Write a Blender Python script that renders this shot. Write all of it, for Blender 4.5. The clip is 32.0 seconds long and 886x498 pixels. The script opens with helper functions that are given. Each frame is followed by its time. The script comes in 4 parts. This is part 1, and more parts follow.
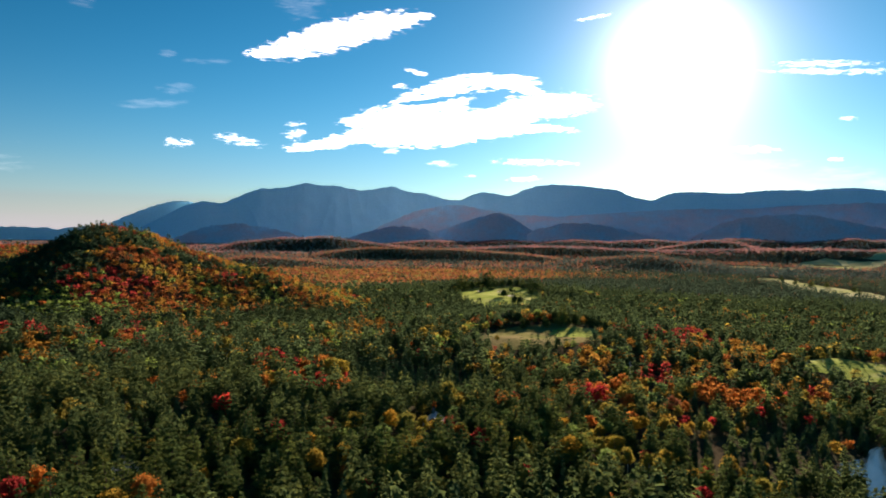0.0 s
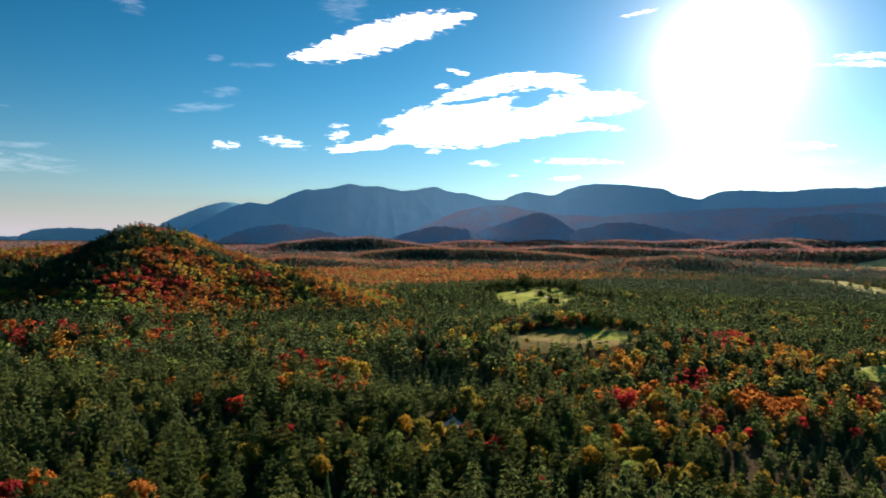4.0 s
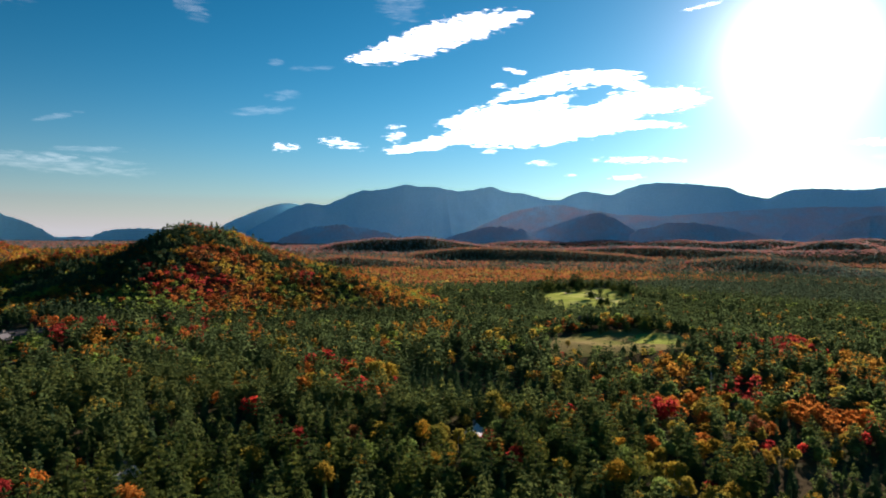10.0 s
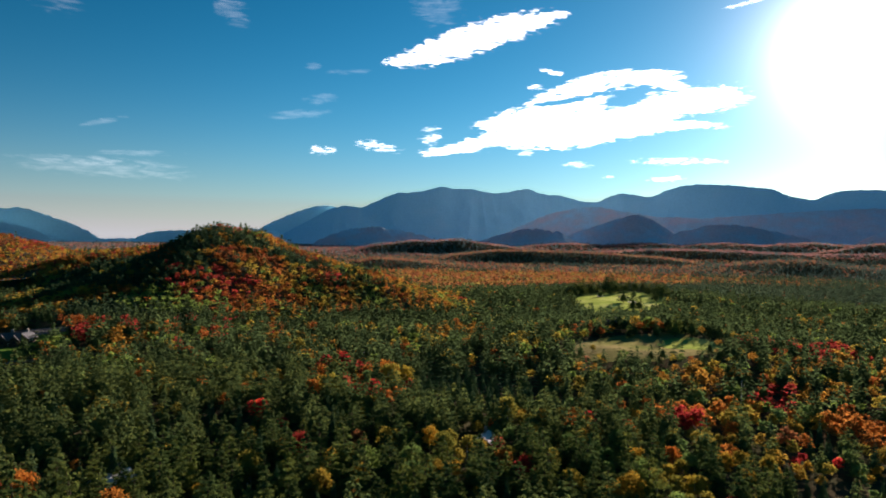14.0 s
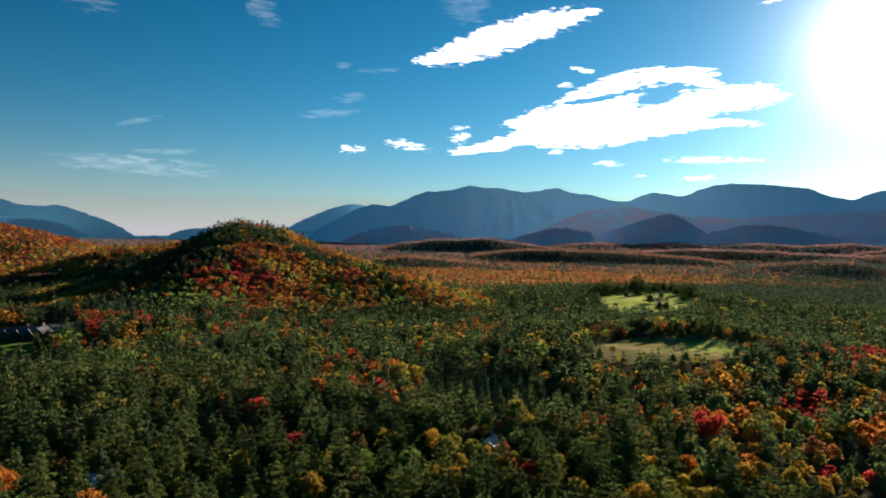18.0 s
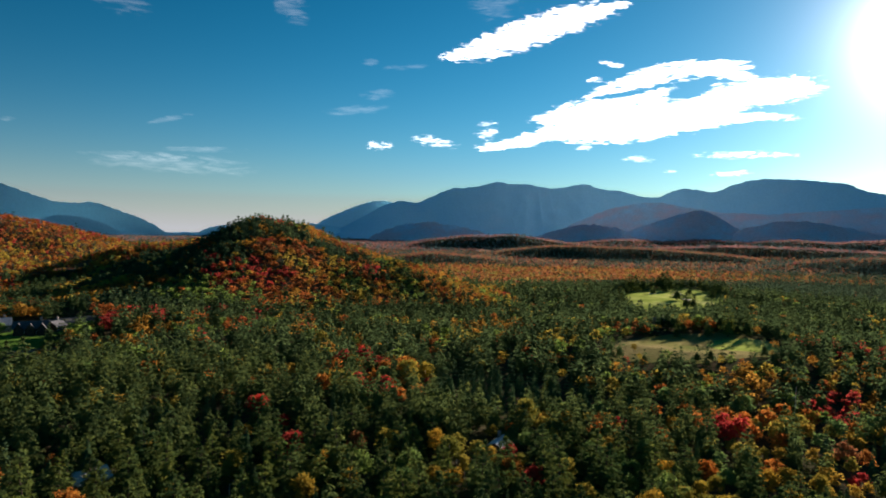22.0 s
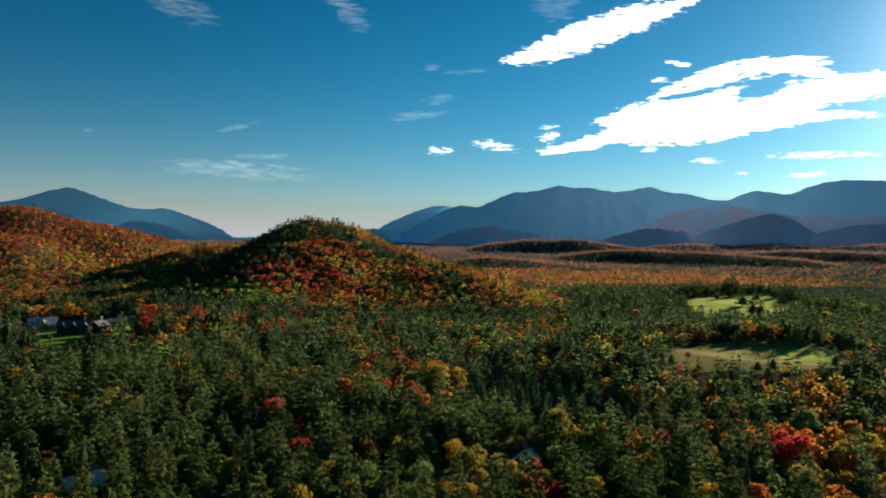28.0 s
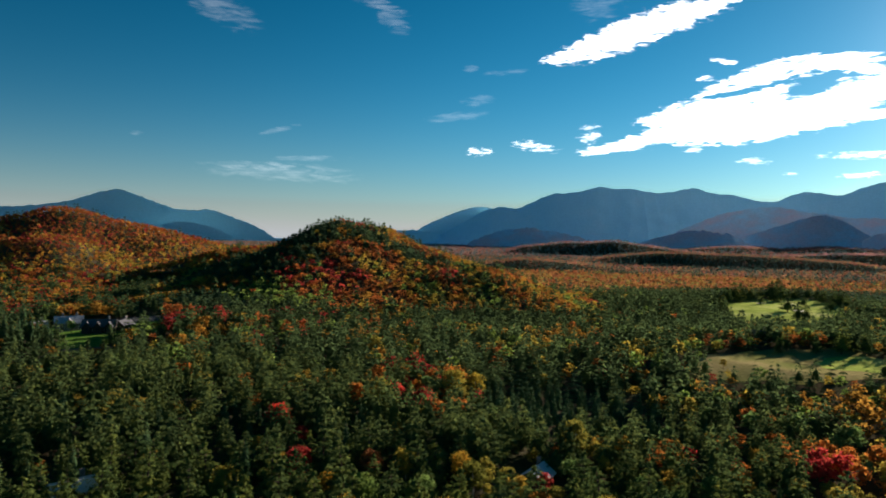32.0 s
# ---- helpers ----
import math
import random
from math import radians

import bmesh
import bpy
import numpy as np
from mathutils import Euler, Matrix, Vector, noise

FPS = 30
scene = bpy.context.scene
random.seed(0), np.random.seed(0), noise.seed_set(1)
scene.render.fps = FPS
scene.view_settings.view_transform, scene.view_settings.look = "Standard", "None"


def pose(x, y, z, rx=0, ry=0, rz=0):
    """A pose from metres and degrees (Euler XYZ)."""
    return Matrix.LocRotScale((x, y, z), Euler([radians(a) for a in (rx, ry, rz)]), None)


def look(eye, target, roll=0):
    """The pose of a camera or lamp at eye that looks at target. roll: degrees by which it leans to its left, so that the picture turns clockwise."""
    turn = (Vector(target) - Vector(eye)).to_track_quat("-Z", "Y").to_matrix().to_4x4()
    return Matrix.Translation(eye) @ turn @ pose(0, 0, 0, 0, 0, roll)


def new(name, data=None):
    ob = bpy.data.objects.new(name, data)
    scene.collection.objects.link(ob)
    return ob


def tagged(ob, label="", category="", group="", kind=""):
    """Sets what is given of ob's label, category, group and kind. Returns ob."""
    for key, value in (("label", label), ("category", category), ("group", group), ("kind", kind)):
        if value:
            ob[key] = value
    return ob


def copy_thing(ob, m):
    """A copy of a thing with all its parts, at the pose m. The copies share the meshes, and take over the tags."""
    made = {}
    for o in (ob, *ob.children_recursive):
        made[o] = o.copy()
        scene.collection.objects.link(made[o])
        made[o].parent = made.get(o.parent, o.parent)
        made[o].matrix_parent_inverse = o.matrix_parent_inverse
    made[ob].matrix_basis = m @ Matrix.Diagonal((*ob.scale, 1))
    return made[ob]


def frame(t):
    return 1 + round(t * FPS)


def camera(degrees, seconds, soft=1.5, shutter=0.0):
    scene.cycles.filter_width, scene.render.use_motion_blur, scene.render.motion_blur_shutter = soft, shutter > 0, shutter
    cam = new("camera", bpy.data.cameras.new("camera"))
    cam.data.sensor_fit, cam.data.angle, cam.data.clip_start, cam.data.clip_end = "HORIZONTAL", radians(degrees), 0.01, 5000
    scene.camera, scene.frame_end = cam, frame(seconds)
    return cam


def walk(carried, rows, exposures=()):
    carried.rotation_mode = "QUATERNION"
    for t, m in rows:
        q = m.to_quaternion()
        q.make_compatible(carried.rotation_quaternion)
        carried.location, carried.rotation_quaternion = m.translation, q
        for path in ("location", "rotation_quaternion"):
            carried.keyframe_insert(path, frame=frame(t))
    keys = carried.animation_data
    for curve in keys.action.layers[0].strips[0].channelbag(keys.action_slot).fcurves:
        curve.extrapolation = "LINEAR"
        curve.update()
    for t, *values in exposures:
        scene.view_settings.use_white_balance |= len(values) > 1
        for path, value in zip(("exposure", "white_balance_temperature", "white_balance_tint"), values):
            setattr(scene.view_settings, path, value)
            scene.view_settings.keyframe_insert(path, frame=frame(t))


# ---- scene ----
cam = camera(66.9, 32.0, soft=1.9)
PATH = [
    (0, (-56.5, -8.771, 79.154), (-54.985, -7.466, 79.114), 0.8),
    (0.5, (-54.725, -9.161, 79.159), (-53.223, -7.842, 79.119), 0.8),
    (1, (-52.907, -9.509, 79.21), (-51.416, -8.176, 79.169), 0.8),
    (1.5, (-51.136, -9.641, 79.236), (-49.656, -8.296, 79.195), 0.7),
    (2, (-49.181, -9.802, 79.3), (-47.713, -8.445, 79.26), 0.8),
    (2.5, (-47.127, -9.913, 79.301), (-45.669, -8.544, 79.26), 0.7),
    (3, (-45.191, -9.976, 79.221), (-43.743, -8.597, 79.18), 0.7),
    (3.5, (-43.304, -10.148, 79.136), (-41.867, -8.758, 79.095), 0.7),
    (5.5, (-36.236, -10.234, 78.477), (-34.837, -8.805, 78.436), 0.7),
    (6, (-34.464, -10.039, 78.364), (-33.075, -8.601, 78.323), 0.7),
    (6.5, (-32.678, -9.96, 78.259), (-31.3, -8.511, 78.218), 0.7),
    (7, (-30.995, -9.869, 78.147), (-29.628, -8.41, 78.106), 0.7),
    (7.5, (-29.235, -9.865, 78.019), (-27.88, -8.395, 77.978), 0.7),
    (8, (-27.358, -9.743, 77.9), (-26.014, -8.261, 77.859), 0.7),
    (8.5, (-25.456, -9.544, 77.722), (-24.123, -8.053, 77.68), 0.7),
    (9, (-23.581, -9.487, 77.517), (-22.259, -7.987, 77.474), 0.7),
    (9.5, (-21.816, -9.45, 77.33), (-20.505, -7.94, 77.288), 0.7),
    (10, (-20.101, -9.407, 77.119), (-18.801, -7.888, 77.078), 0.7),
    (10.5, (-18.481, -9.281, 76.906), (-17.191, -7.753, 76.867), 0.6),
    (11, (-16.742, -9.196, 76.738), (-15.464, -7.659, 76.699), 0.7),
    (11.5, (-14.976, -9.151, 76.567), (-13.708, -7.605, 76.53), 0.7),
    (12, (-13.206, -9.12, 76.434), (-11.948, -7.565, 76.398), 0.7),
    (12.5, (-11.463, -9.1, 76.338), (-10.216, -7.536, 76.303), 0.8),
    (13, (-9.633, -8.953, 76.197), (-8.398, -7.381, 76.162), 0.7),
    (13.5, (-7.861, -8.754, 76.022), (-6.635, -7.174, 75.988), 0.8),
    (14, (-5.968, -8.557, 75.826), (-4.754, -6.969, 75.791), 0.8),
    (14.5, (-4.088, -8.374, 75.662), (-2.883, -6.778, 75.627), 0.9),
    (16.5, (2.754, -6.99, 74.943), (3.924, -5.369, 74.906), 1.0),
    (17, (4.441, -6.399, 74.808), (5.602, -4.771, 74.77), 1.1),
    (17.5, (6.05, -5.977, 74.627), (7.202, -4.343, 74.588), 1.1),
    (18, (7.684, -5.625, 74.493), (8.827, -3.984, 74.454), 1.1),
    (18.5, (9.171, -5.176, 74.321), (10.305, -3.529, 74.282), 1.1),
    (19, (10.921, -4.615, 74.171), (12.045, -2.961, 74.13), 1.1),
    (19.5, (12.646, -4.109, 73.999), (13.76, -2.449, 73.957), 1.1),
    (20, (14.189, -3.677, 73.708), (15.295, -2.011, 73.664), 1.1),
    (20.5, (15.847, -3.123, 73.429), (16.945, -1.452, 73.383), 1.1),
    (21, (17.351, -2.518, 73.128), (18.442, -0.843, 73.08), 1.1),
    (21.5, (18.927, -1.941, 72.875), (20.01, -0.261, 72.827), 1.1),
    (22, (20.433, -1.388, 72.686), (21.506, 0.299, 72.636), 1.1),
    (22.5, (21.984, -0.912, 72.498), (23.042, 0.784, 72.447), 1.1),
    (23, (23.635, -0.458, 72.187), (24.678, 1.247, 72.137), 1.1),
    (23.5, (25.423, 0.069, 71.945), (26.451, 1.784, 71.897), 1.1),
    (24, (27.23, 0.559, 71.734), (28.242, 2.284, 71.686), 1.1),
    (24.5, (29.043, 1.187, 71.473), (30.042, 2.919, 71.428), 1.0),
    (25, (30.796, 1.752, 71.201), (31.782, 3.491, 71.157), 1.1),
    (25.5, (32.51, 2.416, 70.964), (33.484, 4.162, 70.921), 1.0),
    (27.5, (39.234, 5.091, 69.861), (40.158, 6.864, 69.823), 1.0),
    (28, (40.953, 5.719, 69.769), (41.864, 7.499, 69.731), 1.0),
    (28.5, (42.695, 6.344, 69.792), (43.592, 8.131, 69.754), 1.1),
    (29, (44.308, 6.874, 69.789), (45.191, 8.668, 69.752), 1.1),
    (29.5, (45.992, 7.402, 69.752), (46.86, 9.203, 69.715), 1.1),
    (30, (47.75, 8.112, 69.624), (48.604, 9.92, 69.588), 1.1),
    (30.5, (49.464, 8.81, 69.532), (50.304, 10.625, 69.496), 1.1),
    (31, (51.143, 9.615, 69.454), (51.971, 11.435, 69.418), 1.2),
    (31.5, (52.994, 10.585, 69.383), (53.809, 12.411, 69.347), 1.2),
    (32, (54.882, 11.64, 69.373), (55.685, 13.472, 69.337), 1.2),
]
walk(cam, [(t, look(e, a, r)) for t, e, a, r in PATH], exposures=((0.0, 1.94, 6820, 25), (16.0, 1.80, 6680, 19), (32.0, 1.68, 6560, 13)))

# ---- light: low autumn sun ahead of the drone, clear sky ----
SUN_AZ, SUN_EL = radians(68.3), radians(14.0)
SUN_DIR = Vector((math.sin(SUN_AZ) * math.cos(SUN_EL), math.cos(SUN_AZ) * math.cos(SUN_EL), math.sin(SUN_EL)))


def link(tree, a, b):
    tree.links.new(a, b)


def build_world():
    w = bpy.data.worlds.new("sky")
    scene.world = w
    w.use_nodes = True
    t = w.node_tree
    t.nodes.clear()
    out = t.nodes.new("ShaderNodeOutputWorld")
    bg = t.nodes.new("ShaderNodeBackground")
    sky = t.nodes.new("ShaderNodeTexSky")
    sky.sky_type = "NISHITA"
    sky.sun_disc = False
    sky.sun_elevation = SUN_EL
    sky.sun_rotation = SUN_AZ
    sky.altitude = 600
    sky.air_density, sky.dust_density, sky.ozone_density = 1.0, 0.28, 4.5
    level = t.nodes.new("ShaderNodeMixRGB")
    level.blend_type = "MULTIPLY"
    level.inputs[0].default_value = 1.0
    level.inputs[2].default_value = (0.0635, 0.068, 0.068, 1)
    link(t, sky.outputs[0], level.inputs[1])
    deep = t.nodes.new("ShaderNodeGamma")
    deep.inputs[1].default_value = 1.5
    link(t, level.outputs[0], deep.inputs[0])
    hs = t.nodes.new("ShaderNodeHueSaturation")
    hs.inputs["Hue"].default_value = 0.470
    hs.inputs["Saturation"].default_value = 1.10
    link(t, deep.outputs[0], hs.inputs["Color"])
    # bright aureole of the sun itself
    co = t.nodes.new("ShaderNodeTexCoord")
    dot = t.nodes.new("ShaderNodeVectorMath")
    dot.operation = "DOT_PRODUCT"
    dot.inputs[1].default_value = SUN_DIR
    link(t, co.outputs["Generated"], dot.inputs[0])
    ac = t.nodes.new("ShaderNodeMath")
    ac.operation = "ARCCOSINE"
    link(t, dot.outputs["Value"], ac.inputs[0])
    near = t.nodes.new("ShaderNodeMath")
    near.operation = "MULTIPLY"
    near.inputs[1].default_value = -1 / radians(2.1)
    link(t, ac.outputs[0], near.inputs[0])
    ramp = t.nodes.new("ShaderNodeMath")
    ramp.operation = "EXPONENT"
    link(t, near.outputs[0], ramp.inputs[0])
    halo = t.nodes.new("ShaderNodeMixRGB")
    halo.blend_type = "MULTIPLY"
    halo.inputs[0].default_value = 1.0
    halo.inputs[2].default_value = (3.4, 3.25, 3.2, 1)
    link(t, ramp.outputs[0], halo.inputs[1])
    glow = t.nodes.new("ShaderNodeMixRGB")
    glow.blend_type = "ADD"
    glow.inputs[0].default_value = 1.0
    # pale haze low over the horizon
    sep = t.nodes.new("ShaderNodeSeparateXYZ")
    link(t, co.outputs["Generated"], sep.inputs[0])
    low = t.nodes.new("ShaderNodeMath")
    low.operation = "MULTIPLY"
    low.inputs[1].default_value = -1 / 0.05
    link(t, sep.outputs["Z"], low.inputs[0])
    veil = t.nodes.new("ShaderNodeMath")
    veil.operation = "EXPONENT"
    veil.use_clamp = True
    link(t, low.outputs[0], veil.inputs[0])
    pale = t.nodes.new("ShaderNodeMixRGB")
    pale.blend_type = "LIGHTEN"
    pale.inputs[2].default_value = (0.255, 0.275, 0.285, 1)
    link(t, veil.outputs[0], pale.inputs[0])
    link(t, hs.outputs[0], pale.inputs[1])
    link(t, pale.outputs[0], glow.inputs[1])
    link(t, halo.outputs[0], glow.inputs[2])
    link(t, glow.outputs[0], bg.inputs["Color"])
    bg.inputs["Strength"].default_value = 0.60
    link(t, bg.outputs[0], out.inputs[0])


build_world()
sun = new("sun", bpy.data.lights.new("sun", "SUN"))
sun.data.energy, sun.data.angle, sun.data.color = 3.9, radians(0.6), (1.0, 0.895, 0.78)
sun.matrix_world = look(SUN_DIR * 3000, (0, 0, 0))


# ---- materials ----
def nodes_of(name):
    m = bpy.data.materials.new(name)
    m.use_nodes = True
    t = m.node_tree
    t.nodes.clear()
    return m, t, t.nodes.new("ShaderNodeOutputMaterial")


def noise_node(t, scale, detail=4.0, rough=0.6, coord="Object"):
    co = t.nodes.new("ShaderNodeTexCoord")
    n = t.nodes.new("ShaderNodeTexNoise")
    n.inputs["Scale"].default_value, n.inputs["Detail"].default_value, n.inputs["Roughness"].default_value = scale, detail, rough
    link(t, co.outputs[coord], n.inputs["Vector"])
    return n


def ramp_node(t, value, stops):
    r = t.nodes.new("ShaderNodeValToRGB")
    e = r.color_ramp.elements
    while len(e) < len(stops):
        e.new(0.5)
    for k, (p, c) in zip(e, stops):
        k.position, k.color = p, (*c, 1)
    link(t, value, r.inputs[0])
    return r


def mix_node(t, blend, fac, a, b):
    m = t.nodes.new("ShaderNodeMixRGB")
    m.blend_type = blend
    for s, v in ((0, fac), (1, a), (2, b)):
        if hasattr(v, "links"):
            link(t, v, m.inputs[s])
        else:
            m.inputs[s].default_value = v if s == 0 else (*v, 1)
    return m.outputs[0]


def leaf_material(name, dark, mid, light, through_light=0.35, solo=False):
    """Foliage: colour varies from spray to spray, from clump to clump and from tree to tree, light shines through the leaves."""
    m, t, out = nodes_of(name)
    geo = t.nodes.new("ShaderNodeNewGeometry")
    clump = t.nodes.new("ShaderNodeTexNoise")
    clump.inputs["Scale"].default_value, clump.inputs["Detail"].default_value = 0.45, 2.0
    link(t, geo.outputs["Position"], clump.inputs["Vector"])
    both = t.nodes.new("ShaderNodeMath")
    both.operation = "MULTIPLY_ADD"
    both.inputs[1].default_value = 0.24
    link(t, geo.outputs["Random Per Island"], both.inputs[0])
    stretch = t.nodes.new("ShaderNodeMapRange")
    stretch.inputs["From Min"].default_value, stretch.inputs["From Max"].default_value = 0.28, 0.72
    stretch.inputs["To Max"].default_value = 0.65
    link(t, clump.outputs["Fac"], stretch.inputs["Value"])
    link(t, stretch.outputs[0], both.inputs[2])
    r = ramp_node(t, both.outputs[0], ((0.0, dark), (0.5, mid), (1.0, light)))
    wide = t.nodes.new("ShaderNodeTexNoise")
    wide.inputs["Scale"].default_value, wide.inputs["Detail"].default_value = 0.09, 3.0
    link(t, geo.outputs["Position"], wide.inputs["Vector"])
    r2 = ramp_node(t, wide.outputs["Fac"], ((0.34, (0.58, 0.64, 0.66)), (0.66, (1.28, 1.22, 1.06))))
    c = mix_node(t, "MULTIPLY", 0.8, r.outputs[0], r2.outputs[0])
    if solo:
        info = t.nodes.new("ShaderNodeObjectInfo")
        r3 = ramp_node(t, info.outputs["Random"], ((0.0, (0.52, 0.68, 0.64)), (0.55, (1.0, 1.0, 0.92)), (1.0, (1.36, 1.22, 0.82))))
        c = mix_node(t, "MULTIPLY", 0.8, c, r3.outputs[0])
    p = t.nodes.new("ShaderNodeBsdfDiffuse")
    tr = t.nodes.new("ShaderNodeBsdfTranslucent")
    mx = t.nodes.new("ShaderNodeMixShader")
    mx.inputs[0].default_value = through_light
    link(t, c, p.inputs["Color"])
    link(t, c, tr.inputs["Color"])
    link(t, p.outputs[0], mx.inputs[1])
    link(t, tr.outputs[0], mx.inputs[2])
    link(t, mx.outputs[0], out.inputs[0])
    return m


def surface(name, stops, scale, rough=0.9, fine=None, bump=0.0, bump_scale=None, spec=0.0, coord="Object", grain=0.6):
    """A matt natural or painted surface with variation at two scales."""
    m, t, out = nodes_of(name)
    p = t.nodes.new("ShaderNodeBsdfPrincipled")
    n = noise_node(t, scale, 5.0, 0.6, coord)
    c = ramp_node(t, n.outputs["Fac"], stops).outputs[0]
    n2 = noise_node(t, fine or scale * 14, 4.0, 0.65, coord)
    c = mix_node(t, "MULTIPLY", grain, c, ramp_node(t, n2.outputs["Fac"], ((0.3, (0.6, 0.6, 0.6)), (0.7, (1.25, 1.25, 1.25)))).outputs[0])
    link(t, c, p.inputs["Base Color"])
    p.inputs["Roughness"].default_value = rough
    p.inputs["Specular IOR Level"].default_value = spec
    if bump:
        b = t.nodes.new("ShaderNodeBump")
        b.inputs["Strength"].default_value = 1.0
        b.inputs["Distance"].default_value = bump
        n3 = noise_node(t, bump_scale or scale * 6, 6.0, 0.7, coord)
        link(t, n3.outputs["Fac"], b.inputs["Height"])
        link(t, b.outputs[0], p.inputs["Normal"])
    link(t, p.outputs[0], out.inputs[0])
    return m


LEAF, SOLO = {}, {}
for key, dark, mid, light, tl in (
    ("pine", (0.040, 0.074, 0.035), (0.093, 0.127, 0.041), (0.187, 0.195, 0.043), 0.44),
    ("spruce", (0.042, 0.080, 0.046), (0.072, 0.120, 0.054), (0.112, 0.158, 0.058), 0.42),
    ("green", (0.100, 0.159, 0.054), (0.153, 0.230, 0.071), (0.224, 0.295, 0.078), 0.44),
    ("yellow", (0.20, 0.165, 0.036), (0.30, 0.24, 0.046), (0.41, 0.33, 0.056), 0.44),
    ("gold", (0.248, 0.158, 0.032), (0.368, 0.236, 0.039), (0.507, 0.335, 0.047), 0.44),
    ("orange", (0.30, 0.105, 0.030), (0.45, 0.165, 0.036), (0.58, 0.24, 0.045), 0.50),
    ("red", (0.28, 0.030, 0.032), (0.44, 0.050, 0.044), (0.58, 0.095, 0.052), 0.52),
    ("rust", (0.201, 0.077, 0.040), (0.295, 0.118, 0.050), (0.378, 0.165, 0.054), 0.44),
):
    LEAF[key] = leaf_material("leaves_" + key, dark, mid, light, tl)
    SOLO[key] = leaf_material("crown_" + key, dark, mid, light, tl, True)
KINDS = list(LEAF)
# woods farther off: the same kinds, paler and greyer with distance: haze painted in
MID_LEAF, FAR_HAZED_LEAF, RIDGE_HAZED_LEAF, FARTHEST_HAZED_LEAF = {}, {}, {}, {}
for store, share, lift, tag in ((MID_LEAF, 0.0, 1.0, "valley_"), (FAR_HAZED_LEAF, 0.14, 1.0, "hazed_flats_"), (RIDGE_HAZED_LEAF, 0.38, 1.05, "ridge_"), (FARTHEST_HAZED_LEAF, 0.65, 1.35, "hazed_horizon_")):
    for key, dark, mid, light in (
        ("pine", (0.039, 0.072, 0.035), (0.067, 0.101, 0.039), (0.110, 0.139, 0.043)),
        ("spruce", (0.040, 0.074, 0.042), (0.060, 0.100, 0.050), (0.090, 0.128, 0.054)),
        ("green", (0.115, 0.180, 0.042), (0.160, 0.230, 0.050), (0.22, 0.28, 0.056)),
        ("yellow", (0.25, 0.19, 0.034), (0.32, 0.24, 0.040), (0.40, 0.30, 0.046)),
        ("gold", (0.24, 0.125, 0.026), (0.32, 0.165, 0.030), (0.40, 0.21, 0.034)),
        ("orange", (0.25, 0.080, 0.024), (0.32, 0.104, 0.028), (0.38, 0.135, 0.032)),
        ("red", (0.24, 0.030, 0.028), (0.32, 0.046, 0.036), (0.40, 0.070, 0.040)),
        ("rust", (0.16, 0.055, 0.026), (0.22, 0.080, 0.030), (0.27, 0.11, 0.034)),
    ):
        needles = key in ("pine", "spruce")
        # haze colour, mixed into the leaf tones by share; none for the valley
        haze_tone = (0.13, 0.215, 0.255) if needles else (0.27, 0.150, 0.175)
        tones = [tuple(c * (1 - share) + h * share * lift for c, h in zip(tone, haze_tone)) for tone in (dark, mid, light)]
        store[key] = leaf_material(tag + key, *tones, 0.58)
BARK = surface("bark", ((0.3, (0.05, 0.035, 0.025)), (0.7, (0.13, 0.10, 0.075))), 2.0, bump=0.04)
PALE_BARK = surface("pale_bark", ((0.3, (0.45, 0.42, 0.38)), (0.7, (0.75, 0.72, 0.66))), 2.0, bump=0.02)
SOIL = surface("forest_floor", ((0.3, (0.045, 0.042, 0.028)), (0.5, (0.075, 0.06, 0.035)), (0.7, (0.05, 0.065, 0.032))), 0.02, fine=0.5, bump=0.4, bump_scale=0.3)

# ---- the lie of the land ----


def hump(x, y, cx, cy, sx, sy, turn=0.0):
    c, s = math.cos(turn), math.sin(turn)
    u, v = (x - cx) * c + (y - cy) * s, -(x - cx) * s + (y - cy) * c
    return np.exp(-0.5 * ((u / sx) ** 2 + (v / sy) ** 2))


def ripple(x, y, wave, seed):
    """Soft rolling relief between -1 and 1."""
    g = np.random.default_rng(seed)
    z = 0.0
    for k in range(7):
        a, ph, f = g.uniform(0, 6.28), g.uniform(0, 6.28), g.uniform(0.6, 1.7)
        z = z + np.sin((x * math.cos(a) + y * math.sin(a)) * f * 6.283 / wave + ph)
    return z / 4.5


def step01(a, b, v):
    q = np.clip((v - a) / (b - a), 0, 1)
    return q * q * (3 - 2 * q)


def polar(az, r):
    return r * math.sin(radians(az)), r * math.cos(radians(az))


